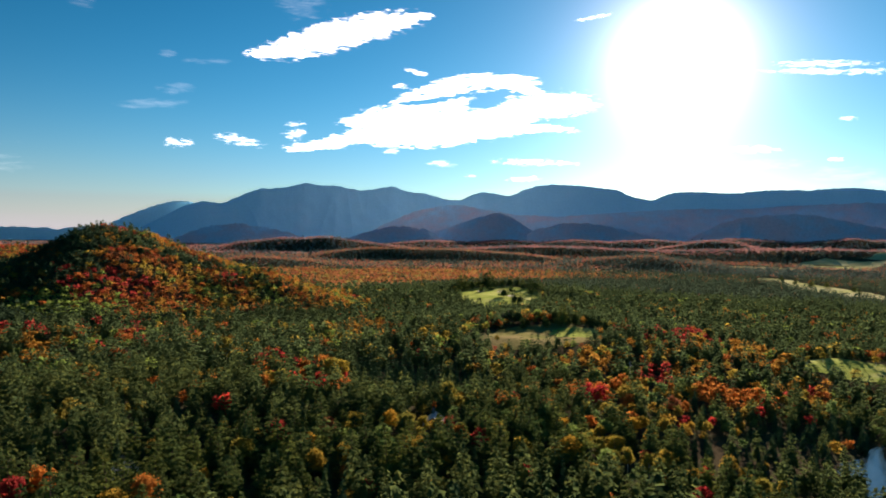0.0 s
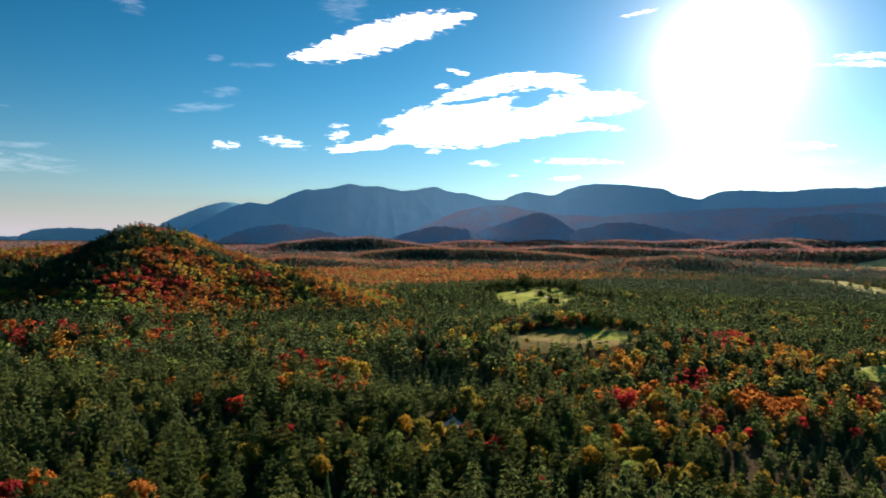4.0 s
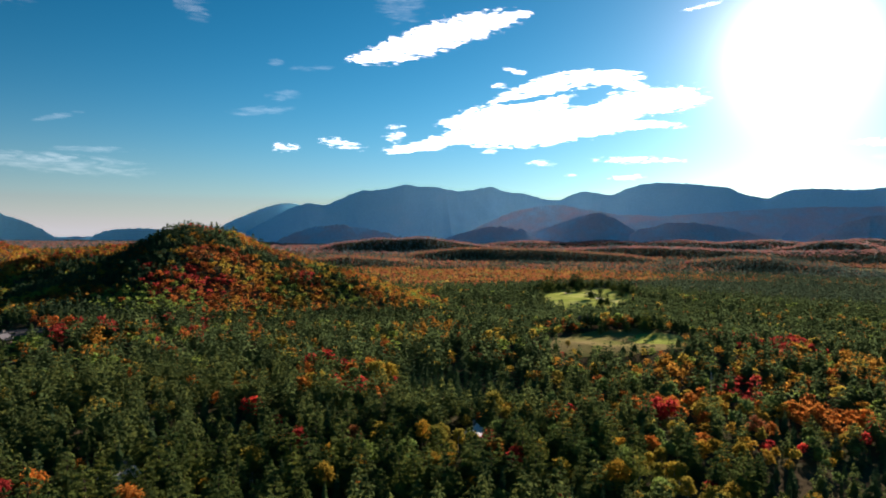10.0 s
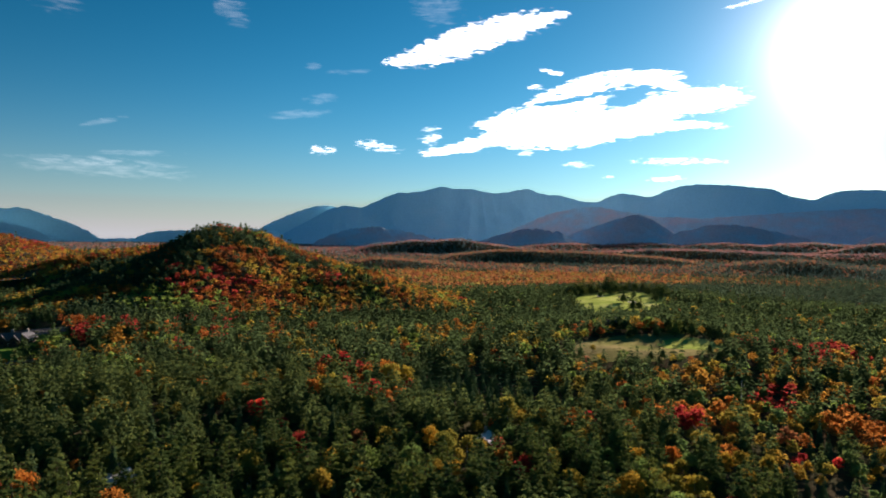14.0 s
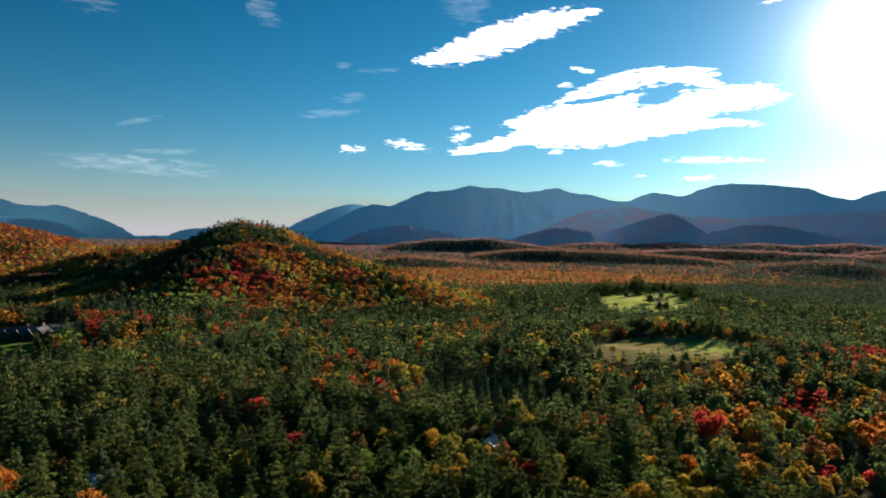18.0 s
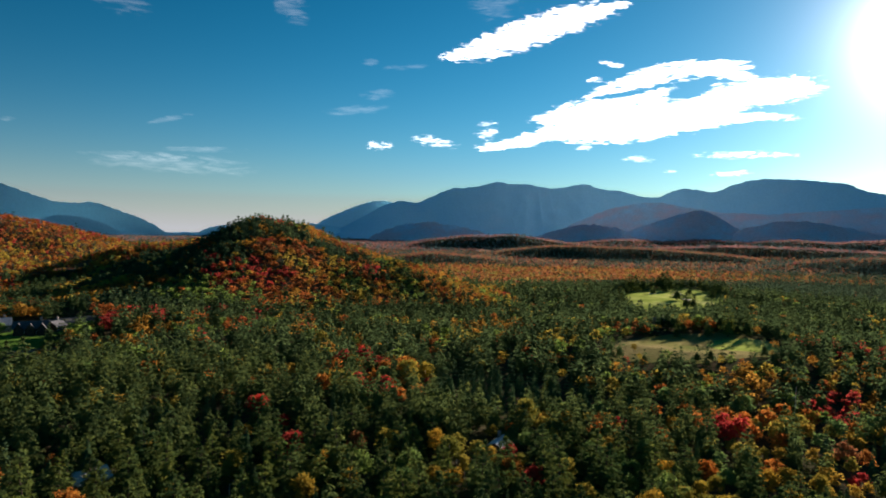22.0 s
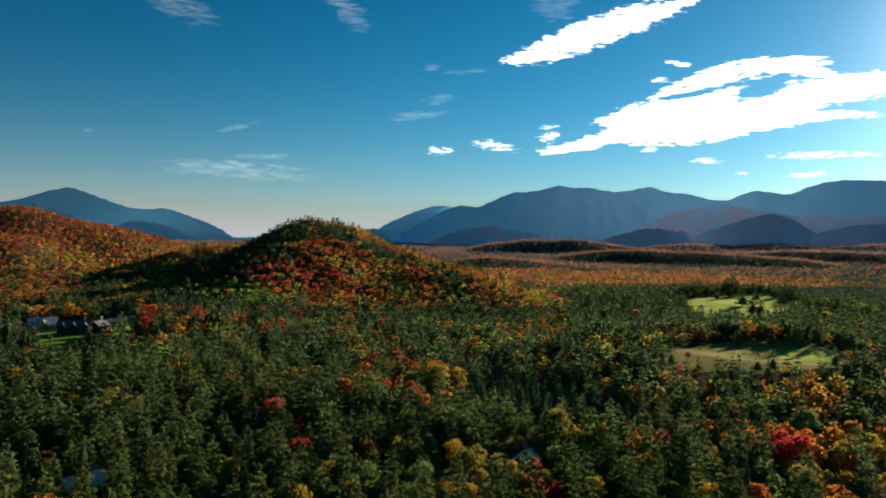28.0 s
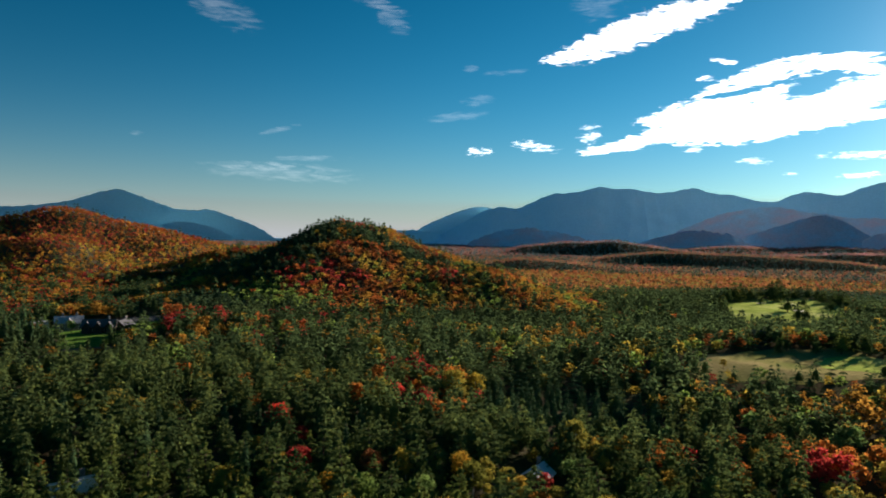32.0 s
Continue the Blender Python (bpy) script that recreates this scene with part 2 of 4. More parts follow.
# low wooded ridges across the valley: distance, depth of the steep near face, depth of the gentle back, crest (azimuth, height)
RIDGES = (
    (1000, 95, 190, ((1.5, -8), (3.5, 8), (5, 20), (6.5, 30), (8.1, 38), (10.3, 43), (13.2, 46), (16.4, 44), (19, 38), (22, 20), (24, -8))),
    (1350, 250, 230, ((-16, 50), (-9, 78), (-6.1, 84), (-5, 94), (-3.6, 99), (-2.5, 100), (-1.4, 97), (-0.2, 88), (1.5, 77), (2.8, 69), (4.6, 59), (6.5, 47), (8.1, 37), (10.3, 36), (13.2, 45), (16.4, 44), (20, 36), (25, 15), (28, -8))),
    (1720, 46, 220, ((27, -8), (29.5, 6), (31.9, 16), (34.5, 10), (37, 4), (39.6, -5), (42, -10))),
    (2150, 62, 260, ((34, -10), (36.3, -4), (38.8, 18), (41.8, 32), (44.2, 34), (47.9, 31), (51, 28), (56, 17), (59, 2))),
    (1900, 95, 220, ((58.5, 0), (62.4, 16), (64.5, 25), (66.5, 26), (68.9, 13), (72, 0))),
    (2800, 85, 300, ((26, -8), (28.8, 2), (31.4, 35), (34, 52), (37.1, 60), (39.1, 62), (41.6, 45), (43.5, 33), (45.4, 23), (48, 8))),
    (2900, 170, 280, ((64.5, 15), (67.5, 40), (69.5, 64), (70.9, 70), (72.6, 64), (74.4, 42), (77, 20))),
    (2550, 130, 330, ((46, 5), (50, 22), (54, 35), (58, 40), (63, 34), (67, 28), (72, 38), (78, 48), (84, 44), (92, 20))),
    (3250, 170, 400, ((42, 15), (45, 38), (48, 50), (51, 42), (54, 57), (57, 47), (60, 62), (63, 54), (66, 68), (69, 58), (73, 78), (77, 64), (81, 84), (86, 68), (94, 40))),
)


def ground_z(x, y):
    x, y = np.asarray(x, float), np.asarray(y, float)
    r = np.hypot(x, y)
    z = -10 + 30 * step01(1000, 4300, r)
    z = z + 19 * hump(x, y, 0, 420, 170, 170) + 13 * np.minimum(1.0, 1.35 * hump(x, y, 405, 285, 75, 70)) + 9 * np.minimum(1.0, 1.4 * hump(x, y, 740, 560, 170, 110))
    z = z - 6 * hump(x, y, 300, 22, 75, 42) + 8 * np.minimum(1.0, 1.4 * hump(x, y, 440, 66, 45, 30))
    z = z - 9 * hump(x, y, 14, 384, 48, 30) - 4 * hump(x, y, 25, 485, 60, 50)
    z = z + 1.5 * ripple(x, y, 160, 3) * step01(40, 140, r)
    # the rounded hill and its shoulders
    z = z + 63.6 * hump(x, y, 266, 749, 65.6, np.where(0.667 * (x - 266) + 0.745 * (y - 749) < 0, 150, 120), -0.73) + 19.7 * hump(x, y, 327.5, 731, 115, 92.6, -0.3) + 15.3 * hump(x, y, 150, 850, 110, 120)
    z = z + 18.8 * hump(x, y, 390, 663, 44, 70) + 15 * hump(x, y, 300, 612, 95, 50)
    z = z + 3.5 * ripple(x, y, 95, 17) * hump(x, y, 255, 736, 150, 150)
    # the long hill beyond the lodge and the ridges of the valley
    floor_z = -10 + 30 * step01(1000, 4300, r)
    az = np.degrees(np.arctan2(x, y))
    for d, front, back, crest in RIDGES:
        ca, cz = np.array(crest, float).T
        off = r - d - 0.35 * front * ripple(x, y, 620, d) - 0.2 * front * ripple(x, y, 260, d + 1)
        side = np.exp(-0.5 * (off / np.where(off < 0, front, back)) ** 2)
        rise = np.clip(np.interp(az, ca, cz, -10, -10) - floor_z, 0, None) * (1 + 0.05 * ripple(x, y, 180, d + 2))
        z = np.maximum(z, floor_z + rise * side)
    return z


def make_mesh(name, verts, faces, mats, index=None, smooth=False):
    """A mesh from numpy arrays; all faces have the same number of corners."""
    me = bpy.data.meshes.new(name)
    n, k = faces.shape
    me.vertices.add(len(verts))
    me.vertices.foreach_set("co", np.ascontiguousarray(verts, np.float32).ravel())
    me.loops.add(n * k)
    me.loops.foreach_set("vertex_index", np.ascontiguousarray(faces, np.int32).ravel())
    me.polygons.add(n)
    me.polygons.foreach_set("loop_start", np.arange(0, n * k, k, dtype=np.int32))
    for m in mats:
        me.materials.append(m)
    if index is not None:
        me.polygons.foreach_set("material_index", np.ascontiguousarray(index, np.int32))
    me.polygons.foreach_set("use_smooth", np.full(n, smooth))
    me.update(calc_edges=True)
    return me


def grid_faces(nu, nv, wrap=False):
    i, j = np.meshgrid(np.arange(nu if wrap else nu - 1), np.arange(nv - 1), indexing="ij")
    a, b = i * nv + j, ((i + 1) % nu) * nv + j
    return np.stack([a, b, b + 1, a + 1], -1).reshape(-1, 4)


def build_ground():
    az = np.radians(np.concatenate([np.arange(-18, 92, 0.45), np.arange(92, 342, 5.0)]))
    r = np.concatenate([[0.5], np.geomspace(20, 4930, 210)])
    a, d = np.meshgrid(az, r, indexing="ij")
    x, y = d * np.sin(a), d * np.cos(a)
    v = np.stack([x, y, ground_z(x, y)], -1).reshape(-1, 3)
    me = make_mesh("ground", v, grid_faces(len(az), len(r), True)[:, ::-1], [SOIL], smooth=True)
    return tagged(new("ground", me), "rolling valley floor of brown leaf litter and soil", "ground", kind="structure")


build_ground()

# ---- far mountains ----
# aerial haze is painted into these forest colours as pale blue
HAZED_RANGE = surface("far_forest", ((0.3, (0.36, 0.69, 0.85)), (0.55, (0.39, 0.72, 0.86)), (0.75, (0.46, 0.72, 0.85))), 0.005, fine=0.08, grain=0.16)
HAZY = surface("hazed_farthest_forest", ((0.3, (0.40, 0.70, 0.83)), (0.7, (0.44, 0.72, 0.83))), 0.005, fine=0.08, grain=0.16)
# the same painted blue haze, with rust autumn woods in patches
HAZED_FOOT = surface("hazed_foothill_forest", ((0.3, (0.36, 0.62, 0.76)), (0.42, (0.42, 0.54, 0.64)), (0.53, (0.56, 0.49, 0.55)), (0.68, (0.66, 0.47, 0.50))), 0.006, fine=0.10, grain=0.4)
HAZED_RUST = surface("hazed_rust_foothill", ((0.3, (0.38, 0.63, 0.76)), (0.46, (0.44, 0.55, 0.65)), (0.64, (0.60, 0.50, 0.56))), 0.007, fine=0.10, grain=0.4)


def mountain(name, label, crest, dist, depth, seed, mat, rough=0.10, steep=1.15, tooth=1.0):
    """A massif under a crest line (azimuth and elevation angle in degrees), with spurs and gullies running down its face."""
    ca, ce = np.array(crest).T
    az = np.arange(ca[0], ca[-1], 0.09)
    line = np.interp(az, ca, ce)
    k = np.exp(-0.5 * (np.arange(-12, 13) / 2.6) ** 2)
    line = np.convolve(np.pad(line, 12, mode="edge"), k / k.sum(), mode="valid")
    jag = tooth * 0.035 * ripple(az * 40, az * 0, 37, seed + 1) + tooth * 0.022 * ripple(az * 40, az * 0, 11, seed + 2)
    q = np.concatenate([np.linspace(0, 1, 56), np.linspace(1.06, 1.5, 4)])
    a, u = np.meshgrid(az, q, indexing="ij")
    far = dist + 25 * ripple(a * 40, a * 0, 420, seed + 3)
    d = np.minimum(far - depth + depth * u, 4900)
    x, y = d * np.sin(np.radians(a)), d * np.cos(np.radians(a))
    base = ground_z(x, y) - 10
    top = 75 + far * np.tan(np.radians(line[:, None] + jag[:, None] * np.clip(u, 0, 1) ** 10))
    bend = a * 75 + 160 * u * np.sin(a * 0.5 + seed)
    spur = 1 - np.abs(ripple(bend, u * 120, 330, seed)) + 0.25 * ripple(bend, u * 420, 190, seed + 5) - 0.6
    spur = spur + 0.1 * ripple(x, y, 90, seed + 7)
    rise = np.clip(np.clip(u, 0, 1) ** steep + rough * spur * np.sin(np.clip(u, 0, 1) ** 0.8 * 3.1416) * (1 - 0.5 * u), 0, 1)
    rise = np.where(u > 1, np.clip(1 - (u - 1) * 5, 0, 1), rise)
    v = np.stack([x, y, base + np.clip(top - base, 4, None) * rise], -1).reshape(-1, 3)
    me = make_mesh(name, v, grid_faces(len(az), len(q))[:, ::-1], [mat])
    return tagged(new(name, me), label, "mountain", kind="structure")


MAIN = ((21.0, -1.5), (23.2, -0.3), (25.8, 1.15), (27.4, 2.1), (28.7, 2.55), (29.3, 2.62), (30.3, 2.38), (31.8, 3.08), (33.5, 3.8), (34.4, 3.76), (35.6, 3.92), (37.1, 4.34), (38.4, 4.14), (39.5, 4.18), (41.0, 3.92),
        (42.0, 3.8), (42.9, 3.94), (44.4, 4.26), (45.8, 3.78), (47.4, 3.64), (48.5, 3.32), (49.3, 3.12), (50.4, 3.1), (51.3, 3.6), (52.3, 3.86), (53.4, 3.7), (54.6, 3.5), (55.6, 4.0), (56.8, 4.4), (58.2, 4.54), (59.8, 4.46),
        (61.3, 4.34), (62.9, 4.12), (63.6, 4.07), (64.6, 3.52), (65.9, 3.24), (66.4, 3.17), (67.3, 3.64), (68.3, 3.86), (69.2, 3.9), (70.9, 3.8), (72.9, 3.7), (73.8, 3.86), (75.3, 3.91), (77.0, 3.92), (77.8, 3.81),
        (78.6, 3.96), (81.0, 4.0), (83.5, 3.6), (88.0, 3.0), (96.0, 1.0))
mountain("mountain_range", "long blue-grey forested mountain range with rounded summits", MAIN, 4680, 330, 11, HAZED_RANGE, 0.05, 1.1)
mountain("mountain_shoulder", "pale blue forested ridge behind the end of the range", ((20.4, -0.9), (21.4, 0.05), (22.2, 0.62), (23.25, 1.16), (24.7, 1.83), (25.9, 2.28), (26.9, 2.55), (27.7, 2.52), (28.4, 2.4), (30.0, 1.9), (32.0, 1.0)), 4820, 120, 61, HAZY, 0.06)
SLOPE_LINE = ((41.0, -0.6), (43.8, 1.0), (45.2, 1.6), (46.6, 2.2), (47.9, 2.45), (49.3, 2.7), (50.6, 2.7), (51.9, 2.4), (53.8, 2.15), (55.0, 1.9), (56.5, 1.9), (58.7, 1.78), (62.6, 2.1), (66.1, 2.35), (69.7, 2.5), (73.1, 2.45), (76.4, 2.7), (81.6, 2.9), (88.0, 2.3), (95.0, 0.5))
mountain("foothill_slope", "rust-red wooded slope rising to the mountain range", SLOPE_LINE, 4300, 420, 53, HAZED_RUST, 0.06, 1.0)
mountain("foothill", "low blue-grey wooded foothill with a rust-red top", ((25.4, -1.4), (26.4, -0.6), (28.5, 0.38), (30.4, 0.75), (31.7, 0.83), (33.0, 0.64), (35.1, 0.31), (37.2, -0.38), (39.0, -1.2)), 3700, 150, 71, HAZED_FOOT, 0.08, 1.0, 2.0)
mountain("foothill", "broad blue-grey wooded foothill below the range", ((38.5, -1.2), (40.0, -0.5), (41.9, 0.22), (43.9, 0.76), (45.3, 0.86), (47.4, 0.57), (48.8, -0.26), (50.0, -1.0)), 3520, 150, 73, HAZED_FOOT, 0.08, 1.0, 2.0)
mountain("foothill", "long dark blue wooded foothill below the range", ((54.5, -0.4), (56.7, 0.65), (59.0, 1.25), (61.0, 1.3), (63.0, 0.95), (65.5, 0.4), (68.0, -0.4)), 3720, 150, 79, HAZED_FOOT, 0.08, 1.0, 2.0)
mountain("foothill", "rounded purple-grey wooded foothill below the range", ((68.8, -0.2), (70.4, 0.72), (71.6, 1.3), (73.1, 1.8), (75.3, 2.0), (77.0, 2.08), (78.7, 1.88), (81.6, 1.24), (85.0, 0.4), (89.0, -0.5)), 3700, 150, 83, HAZED_FOOT, 0.08, 1.0, 2.0)
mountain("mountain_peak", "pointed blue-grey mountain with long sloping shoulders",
         ((-26.0, 0.2), (-14.0, 1.1), (-9.8, 1.4), (-7.5, 1.56), (-6.0, 1.8), (-4.7, 2.05), (-3.7, 2.46), (-2.6, 2.84), (-1.6, 3.12), (-0.7, 2.88), (0.5, 2.42), (1.7, 1.98), (2.8, 1.66), (3.8, 1.64), (5.2, 1.76), (5.9, 1.55), (7.1, 1.1), (8.4, 0.65), (9.1, 0.3), (10.1, -0.35), (11.3, -0.9), (11.9, -1.3)), 4300, 12, 23, HAZED_RANGE, 0.03)
mountain("mountain_spur", "dark blue wooded spur below the pointed mountain", ((-2.0, -0.6), (1.1, 0.1), (2.8, 0.78), (4.2, 0.62), (5.6, 0.3), (7.0, -0.42), (8.0, -1.2)), 4020, 8, 29, HAZED_RANGE, 0.0)
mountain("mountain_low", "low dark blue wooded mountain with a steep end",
         ((12.2, -1.1), (12.45, -0.6), (12.9, -0.25), (13.6, 0.06), (14.6, 0.2), (16.2, 0.3), (17.2, 0.2), (17.8, 0.3), (18.6, 0.1), (19.3, 0.26), (20.0, 0.35), (21.5, 0.5), (24.0, 0.2)), 4600, 12, 31, HAZED_RANGE, 0.03)
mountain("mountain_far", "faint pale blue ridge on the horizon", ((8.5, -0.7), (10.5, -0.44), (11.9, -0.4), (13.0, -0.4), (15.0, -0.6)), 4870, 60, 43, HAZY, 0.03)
mountain("mountain_knob", "rounded blue-grey wooded knob before the range", ((46.3, -0.4), (48.0, 0.34), (49.8, 0.98), (51.5, 1.59), (53.0, 2.03), (53.8, 2.07), (54.9, 1.61), (55.9, 0.93), (57.1, 0.25), (58.5, -0.5)), 3800, 200, 37, HAZED_FOOT, 0.05, 1.0)

# ---- trees ----
def join(parts):
    vs, fs, k = [], [], 0
    for v, f in parts:
        vs.append(v)
        fs.append(f + k)
        k += len(v)
    return np.concatenate(vs), np.concatenate(fs)


def lump(centre, rx, rz, g, sides=6):
    """A small ragged dome."""
    th = np.arange(sides) * 6.283 / sides + g.uniform(0, 6)
    ring1 = np.stack([np.cos(th) * rx, np.sin(th) * rx, np.full(sides, -0.25 * rz)], 1) * g.uniform(0.75, 1.2, (sides, 1))
    ring2 = np.stack([np.cos(th + 0.5) * rx * 0.65, np.sin(th + 0.5) * rx * 0.65, np.full(sides, 0.55 * rz)], 1) * g.uniform(0.75, 1.2, (sides, 1))
    v = np.concatenate([ring1, ring2, [[g.normal() * 0.1 * rx, g.normal() * 0.1 * rx, rz]]]) + centre
    i = np.arange(sides)
    j = (i + 1) % sides
    f = np.concatenate([np.stack([i, j, i + sides], 1), np.stack([j, j + sides, i + sides], 1), np.stack([i + sides, j + sides, np.full(sides, 2 * sides)], 1)])
    return v, f


def facing(centres, normals, way, size, g, slim=0.6, loose=0.35):
    """Small sprays of leaves that lie across the given normals and point along way."""
    n = len(centres)
    up = normals + g.normal(size=(n, 3)) * loose
    up /= np.linalg.norm(up, axis=1, keepdims=True)
    a = way - (way * up).sum(1, keepdims=True) * up
    a /= np.linalg.norm(a, axis=1, keepdims=True) + 1e-9
    b = np.cross(up, a)
    s = size * g.uniform(0.7, 1.35, (n, 1))
    v = np.stack([centres + a * s * 1.1, centres - a * s * 0.6 + b * s * slim, centres - a * s * 0.6 - b * s * slim], 1)
    return v.reshape(-1, 3), np.arange(3 * n).reshape(-1, 3)


def broadleaf(seed, leaves, size, core=6, count=9, solid=0.8):
    """Crown of a broad-leaved tree of height 1: several rounded lobes of leaves."""
    g = np.random.default_rng(seed)
    lobes = [(0.0, 0.0, 0.80, 0.14)]
    for k in range(count):
        zz = 0.40 + 0.42 * (k + 0.5) / count + g.normal() * 0.03
        th, rr = 2.4 * k + g.uniform(-0.5, 0.5), g.uniform(0.09, 0.17) * (1.25 - 0.9 * abs(zz - 0.55) / 0.3 * 0.5)
        lobes.append((rr * math.cos(th), rr * math.sin(th), zz, g.uniform(0.10, 0.155)))
    parts = []
    if core:
        for x, y, z, r in lobes:
            parts.append(lump(np.array([x, y, z - r * 0.15]), r * solid, r * solid, g, core))
    per = leaves // len(lobes)
    for x, y, z, r in lobes if per else ():
        d = g.normal(size=(per, 3))
        d /= np.linalg.norm(d, axis=1, keepdims=True)
        d[:, 2] = np.abs(d[:, 2]) * 1.15 - 0.3
        parts.append(facing(np.array([x, y, z]) + d * r * g.uniform(0.7, 1.28, (per, 1)), d, g.normal(size=(per, 3)), size, g, 0.8, 0.6))
    return join(parts)


def conifer(seed, whorls, blades, width=0.19, base=0.16, ragged=0.3):
    """Crown of a conifer of height 1: tiers of drooping boughs round the stem."""
    g = np.random.default_rng(seed)
    vs, fs, k = [], [], 0
    for w in range(whorls):
        q = w / (whorls - 1)
        z = base + (0.97 - base) * q ** 0.92
        rad = width * (1 - q) ** 0.85 + 0.012
        n = max(4, int(blades * (1 - 0.45 * q)))
        for b in range(n):
            if g.random() < ragged * 0.35:
                continue
            th = 6.283 * (b + 0.5 * (w % 2)) / n + g.normal() * 0.16
            r = rad * g.uniform(1 - ragged, 1 + ragged * 0.6)
            drop = r * g.uniform(0.25, 0.6)
            c, s = math.cos(th), math.sin(th)
            wd = r * g.uniform(0.34, 0.52) + 0.004
            up = r * 0.16
            pts = [(0, 0, z + up), (c * r * 0.62 - s * wd, s * r * 0.62 + c * wd, z - drop * 0.55), (c * r, s * r, z - drop + up * 0.5), (c * r * 0.62 + s * wd, s * r * 0.62 - c * wd, z - drop * 0.55),
                   (c * r * 0.6, s * r * 0.6, z - drop * 0.3 + up)]
            vs += pts
            fs += [(k, k + 1, k + 4), (k + 1, k + 2, k + 4), (k + 2, k + 3, k + 4), (k + 3, k, k + 4)]
            k += 5
    return np.array(vs), np.array(fs)


def white_pine(seed, tiers, boughs, tufts, size, width=0.22, base=0.14, core=0.42):
    """Crown of a white pine of height 1: flat feathered boughs in uneven tiers up to a pointed top."""
    g = np.random.default_rng(seed)
    pts, ways, tops = [], [], []
    lean = g.normal(size=2) * 0.02
    skew, side = g.uniform(0.0, 0.25), g.uniform(0, 6.28)
    for w in range(tiers):
        q = w / (tiers - 1)
        z = base + (0.93 - base) * q
        rad = width * (1.03 - q) ** 0.56 * (1.0 if q > 0.15 else 0.85) * g.uniform(0.82, 1.15)
        n = max(3, int(round(boughs * (1 - 0.5 * q))))
        th0 = g.uniform(0, 6.28)
        for b in range(n):
            th = th0 + 6.283 * b / n + g.normal() * 0.2
            ln = rad * g.uniform(0.75, 1.15) * (1 + skew * math.cos(th - side))
            out = np.array([math.cos(th), math.sin(th), 0.0])
            across = np.array([-math.sin(th), math.cos(th), 0.0])
            m = max(3, int(tufts * (0.35 + 0.65 * ln / width)))
            s = g.uniform(0.22, 1.0, (m, 1)) ** 0.65
            lift = g.uniform(-0.15, 0.25)
            fan = g.normal(size=(m, 1)) * ln * 0.24 * (1.15 - 0.6 * s)
            zz = z + g.normal() * 0.012 + lift * ln * s ** 2 + g.normal(size=(m, 1)) * (0.005 + 0.022 * ln)
            pts.append(out * ln * s + across * fan + np.array([0, 0, 1.0]) * zz)
            ways.append(np.repeat((out + (0, 0, 0.12))[None], m, 0) + across * np.sign(fan) * 0.4)
            tops.append(np.repeat((out * 0.55 + (0, 0, 0.8))[None], m, 0) + across * fan / (ln * 0.5))
    m = tufts
    pts.append(np.stack([g.normal(size=m) * 0.012, g.normal(size=m) * 0.012, g.uniform(0.86, 0.97, m)], 1))
    ways.append(g.normal(size=(m, 3)) * 0.45 + (0, 0, 1.0))
    tops.append(g.normal(size=(m, 3)) + (0, 0, 0.3))
    parts = [facing(np.concatenate(pts), np.concatenate(tops), np.concatenate(ways), size, g, 0.5, 0.3)]
    if core:
        parts.append(lump(np.array([0, 0, base + 0.12]), width * core, 0.34, g, 6))
    v, f = join(parts)
    v[:, :2] += lean * v[:, 2:3]
    return v, f


def scatter(templates, which, pos, height, girth, turn):
    """Plants a template at every place; returns vertices, faces and the tree that each face belongs to."""
    vs, fs, owner, k = [], [], [], 0
    for ti, (tv, tf) in enumerate(templates):
        sel = np.nonzero(which == ti)[0]
        if not len(sel):
            continue
        c, s = np.cos(turn[sel])[:, None], np.sin(turn[sel])[:, None]
        hw, hh = (height[sel] * girth[sel])[:, None], height[sel][:, None]
        x = (tv[:, 0] * c - tv[:, 1] * s) * hw + pos[sel, 0:1]
        y = (tv[:, 0] * s + tv[:, 1] * c) * hw + pos[sel, 1:2]
        z = tv[:, 2] * hh + pos[sel, 2:3]
        vs.append(np.stack([x, y, z], -1).reshape(-1, 3))
        fs.append((tf[None] + (np.arange(len(sel)) * len(tv))[:, None, None]).reshape(-1, 3) + k)
        owner.append(np.repeat(sel, len(tf)))
        k += len(sel) * len(tv)
    return np.concatenate(vs), np.concatenate(fs), np.concatenate(owner)


# ---- clearings: centre, half sizes, turn ----
CLEARINGS = {"meadow": (386, 270, 62, 36, 0.05), "fairway": (690, 530, 148, 52, 0.58), "lawn": (23, 446, 9, 28, -0.15), "lake": (248, 2, 58, 34, 0.1),
             "pasture": (436, 68, 24, 30, 0.0), "links": (1300, 250, 185, 38, 0.62), "links_end": (1490, 385, 70, 32, 0.55), "upper_links": (2010, 590, 60, 130, 0.2),
             "far_links": (2230, 400, 140, 95, -0.35), "last_links": (2390, 305, 90, 40, 0.0), "marsh": (530, 672, 60, 12, -0.95), "pond": (84, 940, 50, 12, 1.15),
             "cabin_yard": (162, 182, 7, 7, 0.0), "drive": (50, 504, 20, 6, 0.05), "lodge_yard": (22, 480, 46, 26, 0.1)}


def inside(name, x, y, grow=0.0):
    cx, cy, a, b, turn = CLEARINGS[name]
    c, s = math.cos(turn), math.sin(turn)
    u, v = ((x - cx) * c + (y - cy) * s) / (a + grow), (-(x - cx) * s + (y - cy) * c) / (b + grow)
    return u * u + v * v + 0.18 * ripple(x, y, a * 0.9, 5) < 1


